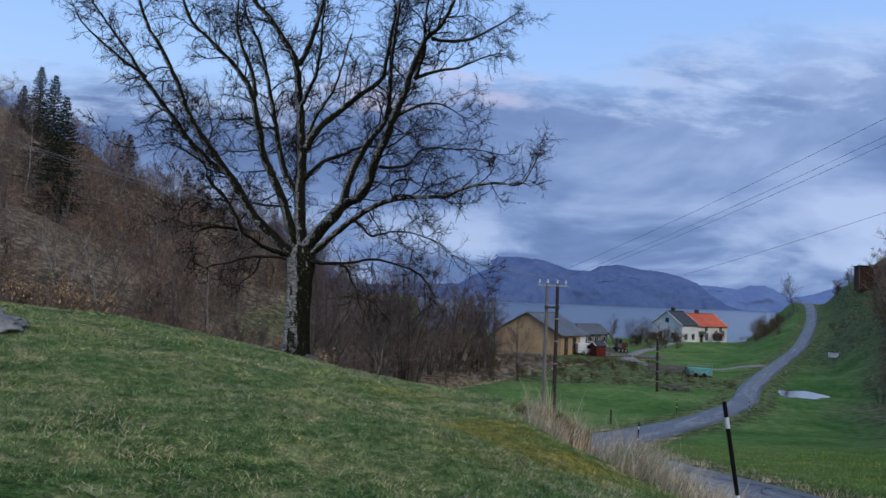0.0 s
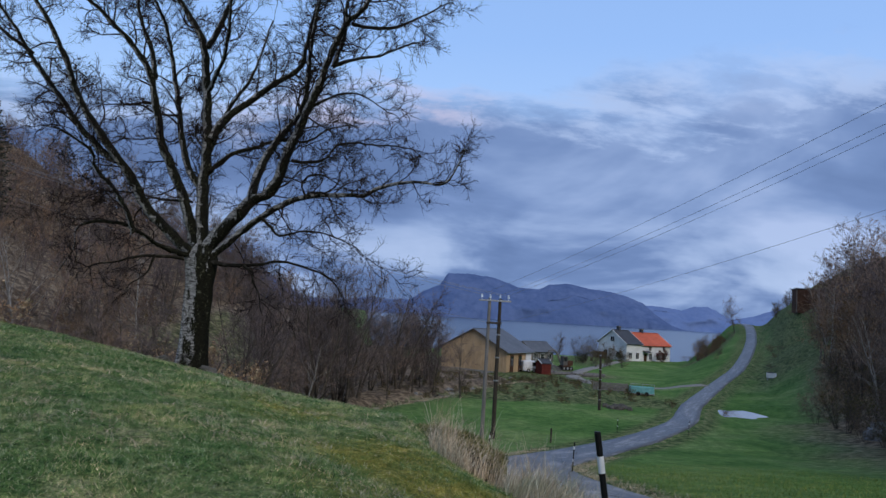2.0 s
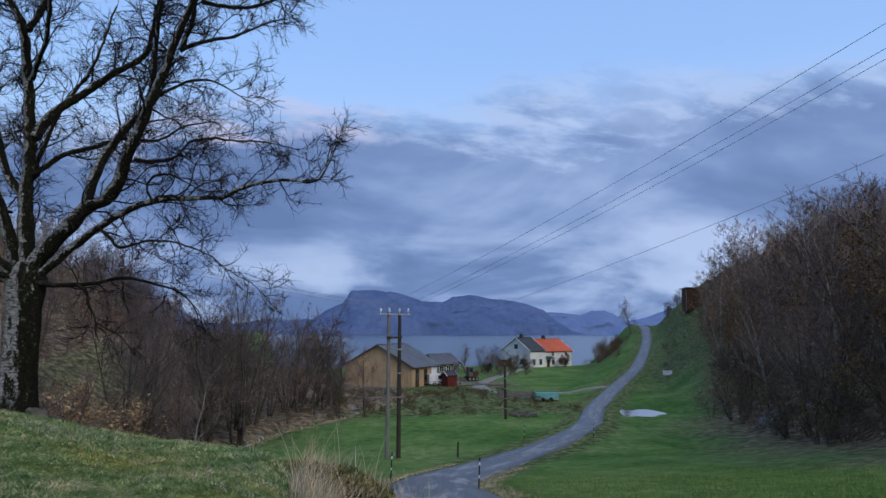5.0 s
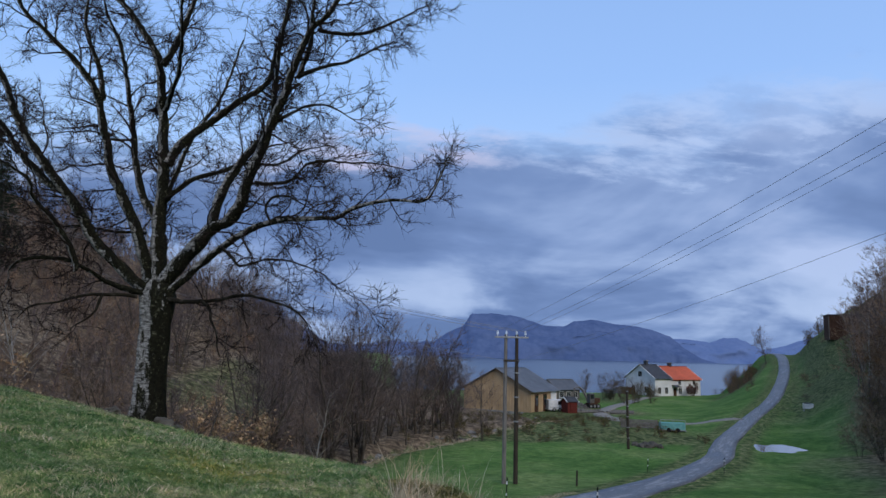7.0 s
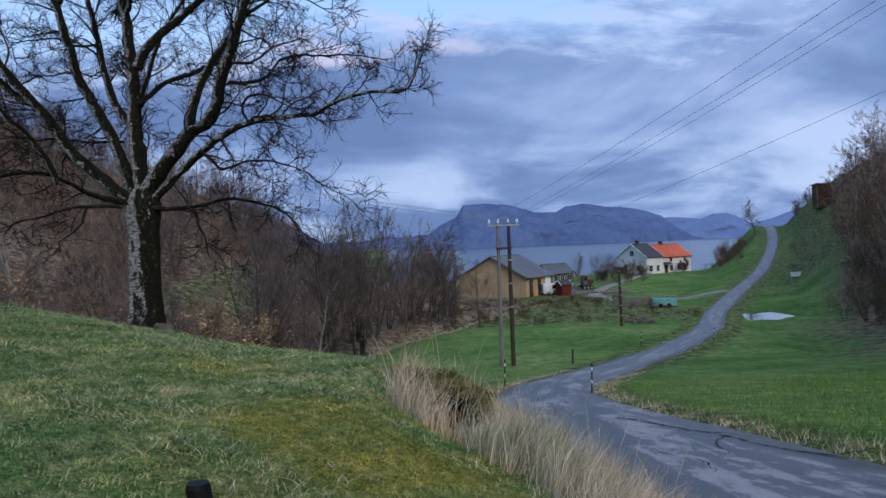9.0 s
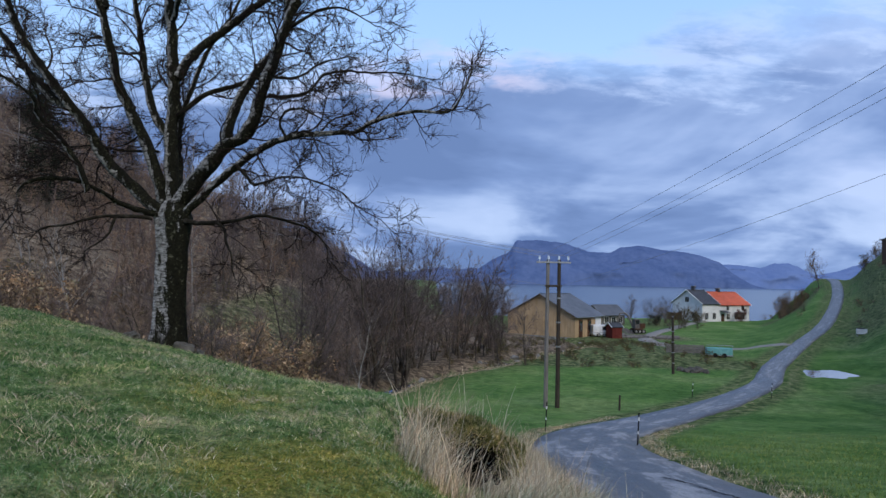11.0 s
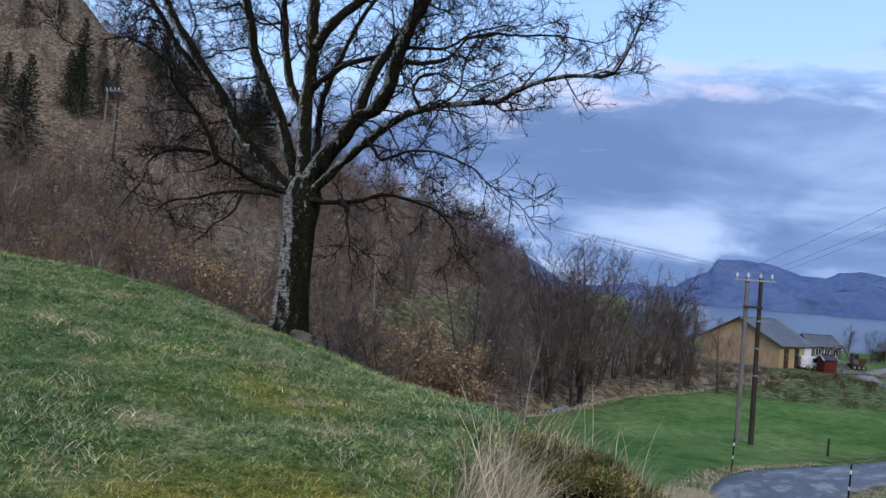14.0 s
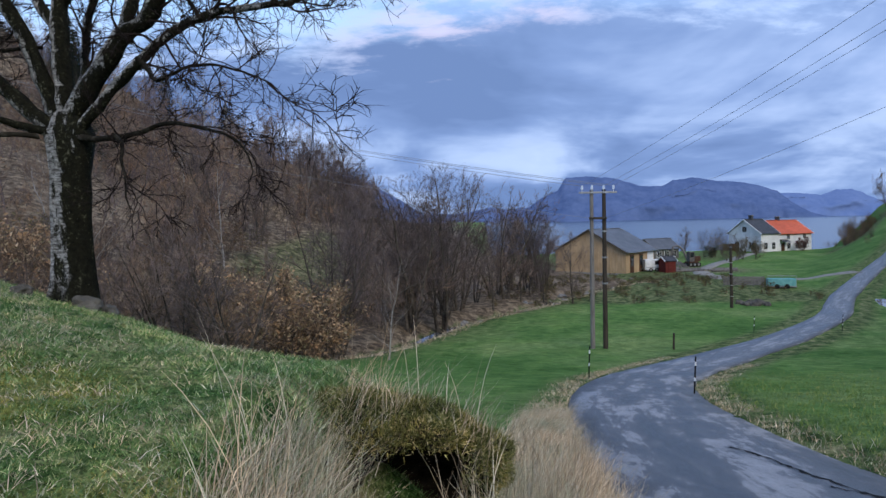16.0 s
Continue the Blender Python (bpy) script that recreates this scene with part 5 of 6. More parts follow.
def wire(a, b, sag, r, label):
    cu = bpy.data.curves.new("wire", "CURVE")
    cu.dimensions, cu.bevel_depth, cu.bevel_resolution = "3D", r, 1
    sp = cu.splines.new("POLY")
    n = 28
    sp.points.add(n)
    for i in range(n + 1):
        t = i / n
        p = Vector(a).lerp(Vector(b), t)
        sp.points[i].co = (p.x, p.y, p.z - 4 * sag * t * (1 - t), 1)
    cu.materials.append(M["wire"])
    return tagged(new("power_line", cu), label, "cable", "overhead power lines")


for dx in (-0.95, 0.35, 0.95):
    wire((HP[0] + dx, HP[1] - 0.14, HP[2] + 0.22), (LP[0] + dx * 0.6, LP[1] - 0.14, LP[2] + 0.22), 1.6, 0.014, "thin overhead wire strung between the poles")
    wire((HP[0] + dx, HP[1] - 0.14, HP[2] + 0.22), (BACK[0] + dx * 0.75, BACK[1] - 0.14, BACK[2] + 0.22), 0.9, 0.0075, "thin overhead wire strung between the poles")
wire((HP[0] + 0.4, HP[1] - 0.2, HP[2] - 1.75), (BACK[0] + 1.4, BACK[1], BACK[2] - 2.6), 1.0, 0.007, "single telephone cable below the power wires")
wire((HP[0] - 0.4, HP[1] - 0.2, HP[2] - 1.75), (LP[0], LP[1], LP[2] - 3.0), 1.8, 0.011, "single telephone cable below the power wires")


def small_pole(x, y, h):
    t = thing("telephone_pole", x, y, height(x, y), "short dark wooden pole on the verge", "pole")
    part("pole", rod(bmesh.new(), (0, 0, -0.5), (-0.08, 0, h), 0.15, 0.11, 12), M["pole"], t)
    part("cap", rod(bmesh.new(), (-0.08, 0, h), (-0.08, 0, h + 0.06), 0.13, 0.05, 12), M["steel"], t)
    for k in range(4):
        part("strap", rod(bmesh.new(), (-0.02 * k, 0, 1.0 + k), (-0.02 * k, 0, 1.06 + k), 0.155, 0.155, 12), M["steel"], t)


small_pole(24.9, 73.0, 5.4)


def stake(x, y, h, r, lean, bands, label, group):
    t = thing("snow_stake", x, y, height(x, y), label, "road stake", group)
    top = Vector((lean, 0, h))
    at = lambda u: top * u
    part("shaft", rod(bmesh.new(), (-lean * 0.2, 0, -0.25), top, r, r, 16), M["black_plastic"], t)
    for a, b in bands:
        part("reflector", rod(bmesh.new(), at(1 - b / h), at(1 - a / h), r * 1.05, r * 1.05, 16), M["reflector"], t, "white reflective band")
    part("cap", rod(bmesh.new(), at(1.0), at(1.0) + Vector((0, 0, 0.004)), r * 0.98, r * 0.9, 16), M["black_plastic"], t)


stake(1.79, 3.65, 1.12 - height(1.79, 3.65), 0.0108, -0.20, [(0.075, 0.13), (0.46, 0.52)], "black plastic snow stake with white bands, leaning", "snow stakes")
for sx, sy, sh in [(6.65, 33.5, 1.25), (9.05, 28.7, 1.2), (21.6, 58.6, 1.15), (27.4, 58.2, 1.15)]:
    stake(sx, sy, sh, 0.024, 0.05, [(0.15, 0.27), (0.62, 0.72)], "thin black snow stake with white bands beside the road", "snow stakes")


def fence_post(x, y, h):
    t = thing("fence_post", x, y, height(x, y), "short dark weathered wooden post at the field's edge", "post", "fence posts")
    bm = rod(bmesh.new(), (0, 0, -0.3), (0.02, 0, h), 0.07, 0.06, 9)
    part("post", bm, M["pole"], t)


fence_post(14.2, 51.2, 1.0)


# ---- buildings ----
def slab(bm, p, thick):
    """A flat four-sided slab from its upper corners."""
    up = [bm.verts.new(v) for v in p]
    n = (Vector(p[1]) - Vector(p[0])).cross(Vector(p[3]) - Vector(p[0])).normalized() * thick
    dn = [bm.verts.new(Vector(v) - n) for v in p]
    bm.faces.new(up)
    bm.faces.new(dn[::-1])
    for i in range(4):
        j = (i + 1) % 4
        bm.faces.new((up[i], dn[i], dn[j], up[j]))
    return bm


def prism(L0, L1, W, eave, ridge):
    """Walls of a gabled house, closed below the roof."""
    bm = bmesh.new()
    prof = [(0, -1.2), (W, -1.2), (W, eave), (W / 2, ridge), (0, eave)]
    a = [bm.verts.new((L0, y, z)) for y, z in prof]
    b = [bm.verts.new((L1, y, z)) for y, z in prof]
    bm.faces.new(a[::-1])
    bm.faces.new(b)
    for i in range(5):
        j = (i + 1) % 5
        bm.faces.new((a[i], a[j], b[j], b[i]))
    bmesh.ops.recalc_face_normals(bm, faces=bm.faces)
    return bm


def roof_parts(t, L0, L1, W, eave, ridge, mat, over=0.35, lap=0.4):
    s = (ridge - eave) / (W / 2)
    for side in (0, 1):
        y0 = -over if side == 0 else W + over
        z0 = eave - over * s + 0.10
        p = [(L0 - lap, y0, z0), (L1 + lap, y0, z0), (L1 + lap, W / 2, ridge + 0.12), (L0 - lap, W / 2, ridge + 0.12)]
        if side:
            p = p[::-1]
        part("roof", slab(bmesh.new(), p, 0.14), mat, t)
    part("ridge_cap", box(bmesh.new(), (L0 + L1) / 2, W / 2, ridge + 0.13, L1 - L0 + 2 * lap, 0.3, 0.06), mat, t)
    for x in (L0 - lap, L1 + lap):
        for side in (0, 1):
            y0 = -over if side == 0 else W + over
            bm = bmesh.new()
            a, b = Vector((x, y0, eave - over * s + 0.03)), Vector((x, W / 2, ridge + 0.05))
            rod(bm, a, b, 0.09, 0.09, 4)
            part("bargeboard", bm, M["white_trim"] if mat != M["grey_roof"] else M["grey_board"], t)


def window(t, m, w, h, name="window"):
    """A framed pane, proud of the wall; m places it, looking along its -y."""
    f = part(name, box(bmesh.new(), 0, 0, 0, w + 0.16, 0.05, h + 0.16, bevel=0.01), M["white_trim"], t, at=m)
    part("pane", box(bmesh.new(), 0, -0.03, 0, w, 0.02, h), M["dark_glass"], f)
    part("glazing_bar", box(bmesh.new(), 0, -0.045, 0, 0.05, 0.02, h), M["white_trim"], f)
    return f


def barn():
    L, W, eave, ridge = 10.0, 13.0, 3.6, 7.0
    t = thing("barn", 25.2, 123.0, -8.0, "ochre wooden barn with grey sheet roof", "barn", rz=52)
    part("wall", prism(0, L, W, eave, ridge), M["yellow_board"], t, "ochre vertical boards")
    roof_parts(t, 0, L, W, eave, ridge, M["grey_roof"], 0.45, 0.5)
    for x in (2.0, 5.2):
        f = part("door", box(bmesh.new(), x, -0.04, 1.5, 1.3, 0.08, 2.9, bevel=0.02), M["dark_wood"], t, "tall dark door")
        part("pane", box(bmesh.new(), x, -0.09, 1.9, 0.9, 0.02, 1.6), M["dark_glass"], f)
    part("wall_panel", box(bmesh.new(), 8.6, -0.03, 1.6, 2.2, 0.06, 3.2), M["white_board"], t, "white boarded end bay")
    part("gutter", rod(bmesh.new(), (-0.4, -0.5, eave - 0.25), (L + 0.4, -0.5, eave - 0.25), 0.07), M["steel"], t)
    part("plinth", box(bmesh.new(), L / 2, W / 2, -0.4, L + 0.12, W + 0.12, 0.9), M["concrete"], t)
    for i in range(12):
        part("batten", box(bmesh.new(), -0.03, 0.6 + i * 1.07, 1.75, 0.05, 0.12, 3.4 + 0.0 * i), M["yellow_board"], t)


def white_house():
    W, eave, ridge = 8.0, 4.3, 7.0
    t = thing("farmhouse", 65.8, 176.0, -8.1, "white wooden farmhouse with dark slate and red tile roof", "house", rz=29)
    part("wall", prism(0, 5.4, W, eave, ridge), M["white_board"], t)
    part("wall", prism(5.4, 16.4, W - 0.3, eave - 0.2, ridge - 0.35), M["white_board"], t)
    roof_parts(t, 0, 5.4, W, eave, ridge, M["slate"], 0.4, 0.35)
    roof_parts(t, 5.85, 16.4, W - 0.3, eave - 0.2, ridge - 0.35, M["red_tile"], 0.4, 0.3)
    for cx, cz in ((2.0, 7.3), (10.5, 6.9)):
        c = part("chimney", box(bmesh.new(), cx, W / 2, cz, 0.7, 0.7, 1.2, bevel=0.02), M["slate"], t)
        part("chimney_cap", box(bmesh.new(), cx, W / 2, cz + 0.64, 0.9, 0.9, 0.1), M["concrete"], c)
    for x, z, w, h in ((1.4, 1.6, 1.0, 1.3), (3.9, 1.6, 1.0, 1.3), (8.6, 3.3, 0.9, 0.9), (8.8, 1.5, 1.0, 1.3), (13.9, 3.3, 0.9, 0.9), (14.0, 1.5, 1.0, 1.3), (11.6, 1.5, 1.0, 1.3)):
        window(t, pose(x, -0.05, z), w, h)
    for y, z, w, h in ((4.0, 5.0, 1.0, 1.1), (2.2, 1.7, 1.1, 1.3), (5.9, 1.7, 1.1, 1.3)):
        window(t, pose(-0.05, y, z, 0, 0, -90), w, h)
    d = part("door", box(bmesh.new(), 6.9, -0.06, 1.0, 1.0, 0.1, 2.1, bevel=0.02), M["dark_wood"], t, "dark entrance door")
    part("handle", rod(bmesh.new(), (7.25, -0.13, 1.0), (7.25, -0.13, 1.15), 0.02), M["steel"], d)
    part("porch_roof", slab(bmesh.new(), [(5.9, -1.2, 2.4), (8.0, -1.2, 2.4), (8.0, 0.0, 2.8), (5.9, 0.0, 2.8)], 0.1), M["slate"], t)
    part("plinth", box(bmesh.new(), 8.2, W / 2 - 0.1, -0.4, 16.5, W + 0.05, 0.8), M["concrete"], t)
    t.scale = (1.03, 1.15, 1.12)
    part("lean_to", box(bmesh.new(), -1.1, 6.6, 0.9, 2.0, 2.6, 2.2, bevel=0.02), M["dark_wood"], t, "small dark lean-to")


def grey_house():
    t = thing("outbuilding", 37.4, 156.5, -8.0, "small grey outbuilding with blue-grey roof", "outbuilding", rz=30)
    part("wall", prism(0, 6.5, 5.5, 2.5, 4.3), M["grey_board"], t)
    part("gable_board", slab(bmesh.new(), [(6.53, 0.3, 2.5), (6.53, 5.2, 2.5), (6.53, 2.9, 4.1), (6.53, 2.6, 4.1)], 0.04), M["white_board"], t)
    roof_parts(t, 0, 6.5, 5.5, 2.5, 4.3, M["grey_roof"], 0.5, 0.4)
    for x in (1.2, 3.2, 5.2):
        window(t, pose(x, -0.05, 1.3), 1.1, 1.2)


def caravan():
    t = thing("caravan", 30.2, 127.2, height(30.2, 127.2) + 0.05, "small white caravan parked beside the red shed", "caravan", rz=8)
    bm = bmesh.new()
    box(bm, 0, 0, 1.15, 3.0, 1.9, 1.7, bevel=0.25)
    part("body", bm, M["caravan"], t)
    w = part("window", box(bmesh.new(), 0.7, -0.96, 1.45, 1.0, 0.04, 0.55, bevel=0.02), M["dark_glass"], t, "dark window")
    part("window_frame", box(bmesh.new(), 0.7, -0.955, 1.45, 1.12, 0.02, 0.67), M["steel"], w)
    part("stripe", box(bmesh.new(), 0, -0.96, 0.75, 2.7, 0.015, 0.1), M["steel"], t)
    for x in (-0.5, 0.5):
        wh = part("wheel", rod(bmesh.new(), (x, -0.95, 0.33), (x, -0.72, 0.33), 0.33, 0.33, 20), M["rubber"], t)
        part("rim", rod(bmesh.new(), (x, -0.97, 0.33), (x, -0.94, 0.33), 0.18, 0.18, 16), M["steel"], wh)
    part("drawbar", box(bmesh.new(), -2.0, 0, 0.45, 1.2, 0.12, 0.1), M["steel"], t)


def red_shed():
    t = thing("shed", 31.6, 124.0, height(31.6, 124.0), "small dark red wooden shed beside the caravan", "shed", rz=15)
    part("wall", prism(0, 1.8, 2.2, 1.9, 2.5), M["red_paint"], t)
    roof_parts(t, 0, 1.8, 2.2, 1.9, 2.5, M["slate"], 0.2, 0.2)
    part("door", box(bmesh.new(), 0.9, -0.03, 0.9, 0.8, 0.06, 1.7), M["red_paint"], t)


def paddock():
    t = thing("trailer", 35.0, 87.6, height(35.0, 87.6), "low trailer covered with teal tarpaulin in the field", "trailer", rz=-12)
    part("load", box(bmesh.new(), 0, 0, 0.62, 2.8, 1.3, 0.8, bevel=0.06), M["teal"], t, "teal tarpaulin cover")
    part("chassis", box(bmesh.new(), 0, 0, 0.2, 2.9, 1.35, 0.12), M["steel"], t)
    part("rail", rod(bmesh.new(), (-1.4, -0.6, 1.35), (1.4, -0.6, 1.35), 0.03), M["steel"], t)
    for x in (-1.4, 0, 1.4):
        part("upright", rod(bmesh.new(), (x, -0.6, 0.2), (x, -0.6, 1.35), 0.03), M["steel"], t)
    for x in (-0.5, 0.5):
        part("wheel", rod(bmesh.new(), (x, -0.72, 0.2), (x, -0.55, 0.2), 0.26, 0.26, 16), M["rubber"], t)
    f = thing("board_fence", 31.4, 88.6, height(31.4, 88.6), "short weathered grey board fence beside the trailer", "fence", rz=-12)
    for i in range(5):
        part("board", box(bmesh.new(), 0, -0.04, 0.15 + i * 0.19, 4.2, 0.03, 0.16), M["grey_board"], f)
    for x in (-2.05, -1.0, 0, 1.0, 2.05):
        part("post", box(bmesh.new(), x, 0.02, 0.4, 0.09, 0.09, 1.3), M["grey_board"], f)


def mailbox_stand():
    x, y = 65.0, 110.2
    t = thing("white_cabinet", x, y, height(x, y), "white utility cabinet with dark lid on the hillside verge", "cabinet", rz=-25)
    part("body", box(bmesh.new(), 0, 0, 0.5, 1.4, 0.7, 0.75, bevel=0.03), M["white_trim"], t)
    part("lid", box(bmesh.new(), -0.1, 0, 0.95, 0.9, 0.75, 0.14, bevel=0.03), M["slate"], t, "dark lid")
    for dx in (-0.55, 0.55):
        part("leg", box(bmesh.new(), dx, 0, 0.0, 0.1, 0.5, 0.5), M["steel"], t)


def hill_cabin():
    x, y = 103.0, 160.0
    t = thing("hill_cabin", x, y, height(x, y) - 0.3, "dark red-brown cabin above the wood", "cabin", rz=-20)
    part("wall", box(bmesh.new(), 0, 0, 1.9, 6.0, 5.0, 5.4), M["dark_wood"], t)
    part("roof", box(bmesh.new(), 0, 0, 4.7, 6.5, 5.5, 0.2, bevel=0.03), M["slate"], t)
    part("corner_board", box(bmesh.new(), -3.0, -2.52, 1.9, 0.2, 0.05, 5.4), M["grey_board"], t)
    part("corner_board", box(bmesh.new(), 3.0, -2.52, 1.9, 0.2, 0.05, 5.4), M["grey_board"], t)


def loader():
    x, y = 39.3, 137.0
    t = thing("digger", x, y, height(x, y), "small worn digger with raised curved arm in the yard", "digger", rz=20)
    for dy in (-0.75, 0.75):
        tr = part("track", box(bmesh.new(), 0, dy, 0.35, 2.6, 0.42, 0.66, bevel=0.2), M["rubber"], t, "black rubber track")
        for k in (-0.8, 0.0, 0.8):
            part("wheel", rod(bmesh.new(), (k, dy - 0.24, 0.35), (k, dy + 0.24, 0.35), 0.22, 0.22, 14), M["steel"], tr)
    part("chassis", box(bmesh.new(), 0, 0, 0.75, 1.8, 1.5, 0.3, bevel=0.05), M["dark_wood"], t)
    part("engine_cover", box(bmesh.new(), 0.75, 0, 1.35, 1.2, 1.5, 0.9, bevel=0.12), M["dark_wood"], t, "rust-brown engine cover")
    cab_part = part("cab", box(bmesh.new(), -0.35, -0.2, 1.75, 1.0, 1.0, 1.7, bevel=0.1), M["grey_board"], t)
    part("pane", box(bmesh.new(), -0.35, -0.71, 2.05, 0.75, 0.03, 0.75), M["dark_glass"], cab_part)
    arm = smooth_line([(-0.6, 0.4, 1.2), (-1.5, 0.4, 2.9), (-2.5, 0.4, 3.7), (-3.6, 0.4, 3.5)], 0.3)
    tb = Tubes()
    tb.add(arm, np.linspace(0.24, 0.15, len(arm)), 8)
    part("boom", tb.mesh("boom", M["pole_pale"]), None, t, "pale worn arm")
    part("dipper", rod(bmesh.new(), (-3.5, 0.4, 3.6), (-3.9, 0.4, 1.4), 0.15, 0.11, 8), M["pole_pale"], t)
    part("bucket", box(bmesh.new(), -3.7, 0.4, 1.05, 0.7, 0.8, 0.7, bevel=0.15), M["steel"], t)


loader()
barn(), white_house(), grey_house(), caravan(), red_shed(), paddock(), mailbox_stand(), hill_cabin()


# ---- rocks, puddle, logs ----
def rock(name, x, y, sx, sy, sz, seed, label, group="", sink=0.3, mat="stone"):
    bm = bmesh.new()
    bmesh.ops.create_icosphere(bm, subdivisions=4, radius=1)
    for v in bm.verts:
        n = noise.fractal(v.co * 1.3 + Vector((seed, seed * 2, 0)), 1.0, 2.0, 4)
        f = noise.voronoi(v.co * 1.1 + Vector((seed, 0, 0)))[0][0]
        v.co *= 0.8 + 0.28 * n + 0.25 * f
        v.co = Vector((v.co.x * sx, v.co.y * sy, v.co.z * sz))
    me = bpy.data.meshes.new(name)
    bm.to_mesh(me)
    bm.free()
    me.materials.append(M[mat])
    ob = new(name, me)
    ob.matrix_basis = pose(x, y, height(x, y) + sz * (1 - 2 * sink) * 0.5, 0, 0, seed * 40)
    return tagged(ob, label, "rock", group)


rock("bedrock", -6.6, 11.9, 0.85, 0.45, 0.20, 3, "pale grey bedrock knob showing through the grass", "bedrock on the knoll", 0.42)
rock("bedrock", -7.6, 12.6, 0.75, 0.4, 0.22, 5, "pale grey bedrock knob showing through the grass", "bedrock on the knoll", 0.42)
rock("boulder", 41.3, 54.6, 1.3, 1.0, 1.15, 7, "large grey boulder at the foot of the wooded hill", "boulders", 0.3)
rock("boulder", 43.5, 53.0, 0.8, 0.7, 0.5, 8, "grey boulder at the foot of the wooded hill", "boulders", 0.35)
rock("boulder", 47.5, 52.0, 0.9, 0.6, 0.5, 9, "grey boulder at the foot of the wooded hill", "boulders", 0.35)
rnd = random.Random(4)
for i in range(46):
    u = rnd.uniform(0.30, 0.62)
    p = STREAM_LINE[int(u * (len(STREAM_LINE) - 1))]
    s = rnd.uniform(0.18, 0.5)
    rock("stream_stone", p[0] + rnd.uniform(-1.8, 1.8), p[1] + rnd.uniform(-1.5, 1.5), s, s * 0.8, s * 0.6, i + 20, "grey stone in the stream bed", "stream stones", 0.3)
for i in range(12):
    rock("field_stone", 26.2 + rnd.uniform(-0.4, 2.4), 75.0 + rnd.uniform(-1.0, 1.0), rnd.uniform(0.3, 0.65), 0.4, 0.35, i + 80, "dull stone in the clearance heap by the pole", "stone heap", 0.4, "dull_stone")


def puddle():
    n = 60
    v = [(0, 0, 0)]
    for i in range(n):
        a = i * 2 * math.pi / n
        r = 1 + 0.18 * math.sin(2 * a + 1) + 0.12 * math.sin(5 * a) + 0.07 * math.sin(9 * a + 2)
        v.append((2.2 * r * math.cos(a), 4.4 * r * math.sin(a), 0))
    bm = bmesh.new()
    vs = [bm.verts.new(p) for p in v]
    for i in range(n):
        bm.faces.new((vs[0], vs[1 + i], vs[1 + (i + 1) % n]))
    me = bpy.data.meshes.new("puddle")
    bm.to_mesh(me)
    bm.free()
    me.materials.append(M["puddle"])
    ob = new("puddle", me)
    ob.matrix_basis = pose(41.2, 75.6, -7.335, 0, 0, -32)
    tagged(ob, "shallow rain puddle mirroring the sky in the grass", "puddle", kind="structure")


puddle()


def stream_water():
    line = STREAM_LINE[12:46].copy()
    z = land(line[:, 0], line[:, 1]) + 0.22
    line = np.column_stack([line, z]) if line.shape[1] == 2 else line
    me = strip("stream", line, 0.75, M["puddle"], 0.0, 0.05, 0.25, 5)
    tagged(new("water", me), "narrow dark stream between mossy banks", "stream", kind="structure")


stream_water()


def log(x, y, ln, r, rz, tilt=0.0):
    t = thing("log", x, y, height(x, y) + r * 0.8, "grey cut log lying in the yard", "log", "logs in the yard", rz)
    bm = bmesh.new()
    bmesh.ops.create_cone(bm, cap_ends=True, segments=12, radius1=r, radius2=r * 0.8, depth=ln, matrix=Matrix.Rotation(radians(90 - tilt), 4, "Y"))
    part("stem", bm, M["grey_board"], t)


for i in range(14):
    log(34 + rnd.uniform(0, 9), 124 + rnd.uniform(0, 9), rnd.uniform(1.5, 4.5), rnd.uniform(0.12, 0.25), rnd.uniform(-30, 30))
for i in range(5):
    log(36 + i * 0.5, 135, rnd.uniform(2.5, 3.5), 0.15, 90 + i * 14, 35)

# ---- bushes and trees round the houses ----
red_bush = bare_tree("garden_bush", 71, 3.2, 6, 0.5, 0.05, "brush", "bark", "rounded dark red garden bush in front of the farmhouse", (9, 6, 5), "leaf_red", 2600, "bush", 0.02)
green_bush = bare_tree("garden_bush", 72, 3.0, 6, 0.5, 0.05, "brush", "bark", "rounded dark green garden bush beside the farmhouse", (9, 6, 5), "needle", 2600, "bush", 0.02)
fill([red_bush], [(76.0, 178.6)], "garden bushes", seed=21, scale=(1.05, 1.1))
fill([green_bush], [(49.1, 157.7), (63.0, 172.8)], "garden bushes", seed=22, scale=(0.75, 0.95))
fill([rust], [(61.3, 173.0), (64.4, 173.6)], "garden bushes", seed=34, scale=(0.42, 0.5))
fill([alder_c, alder_b, olive], [(46, 166), (49, 162), (52, 168), (44, 158), (55, 170), (57, 175), (50, 158)], "bushes by the yard", seed=23, scale=(0.7, 1.05))
hedge = [(79 + 24 * i / 27 + rnd.uniform(-1.5, 1.5), 166 + 36 * i / 27 + rnd.uniform(-2, 2)) for i in range(28)]
fill([rust, olive, brush_a, rust], hedge, "hedge above the field", seed=24, scale=(0.42, 0.68))
fill([rust], [(104.5, 196.0)], "hedge above the field", seed=25, scale=(1.15, 1.2))
verge = [(100 + 26 * i / 20 + rnd.uniform(0, 5), 160 + 58 * i / 20 + rnd.uniform(-2, 2)) for i in range(20)]
fill([alder_c, brush_b, olive], [(x, y) for x, y in verge if float(near_road(np.array(x), np.array(y))[0]) > 3.5], "brush above the road", seed=26, scale=(0.4, 0.8))
slope = scatter(58, lambda r: (lambda x, y: (x, y) if float(near_road(np.array(x), np.array(y))[0]) > 4 and float(right_side(x, y)) > -6 else None)(r.uniform(62, 125), r.uniform(112, 200)), 3, 12)
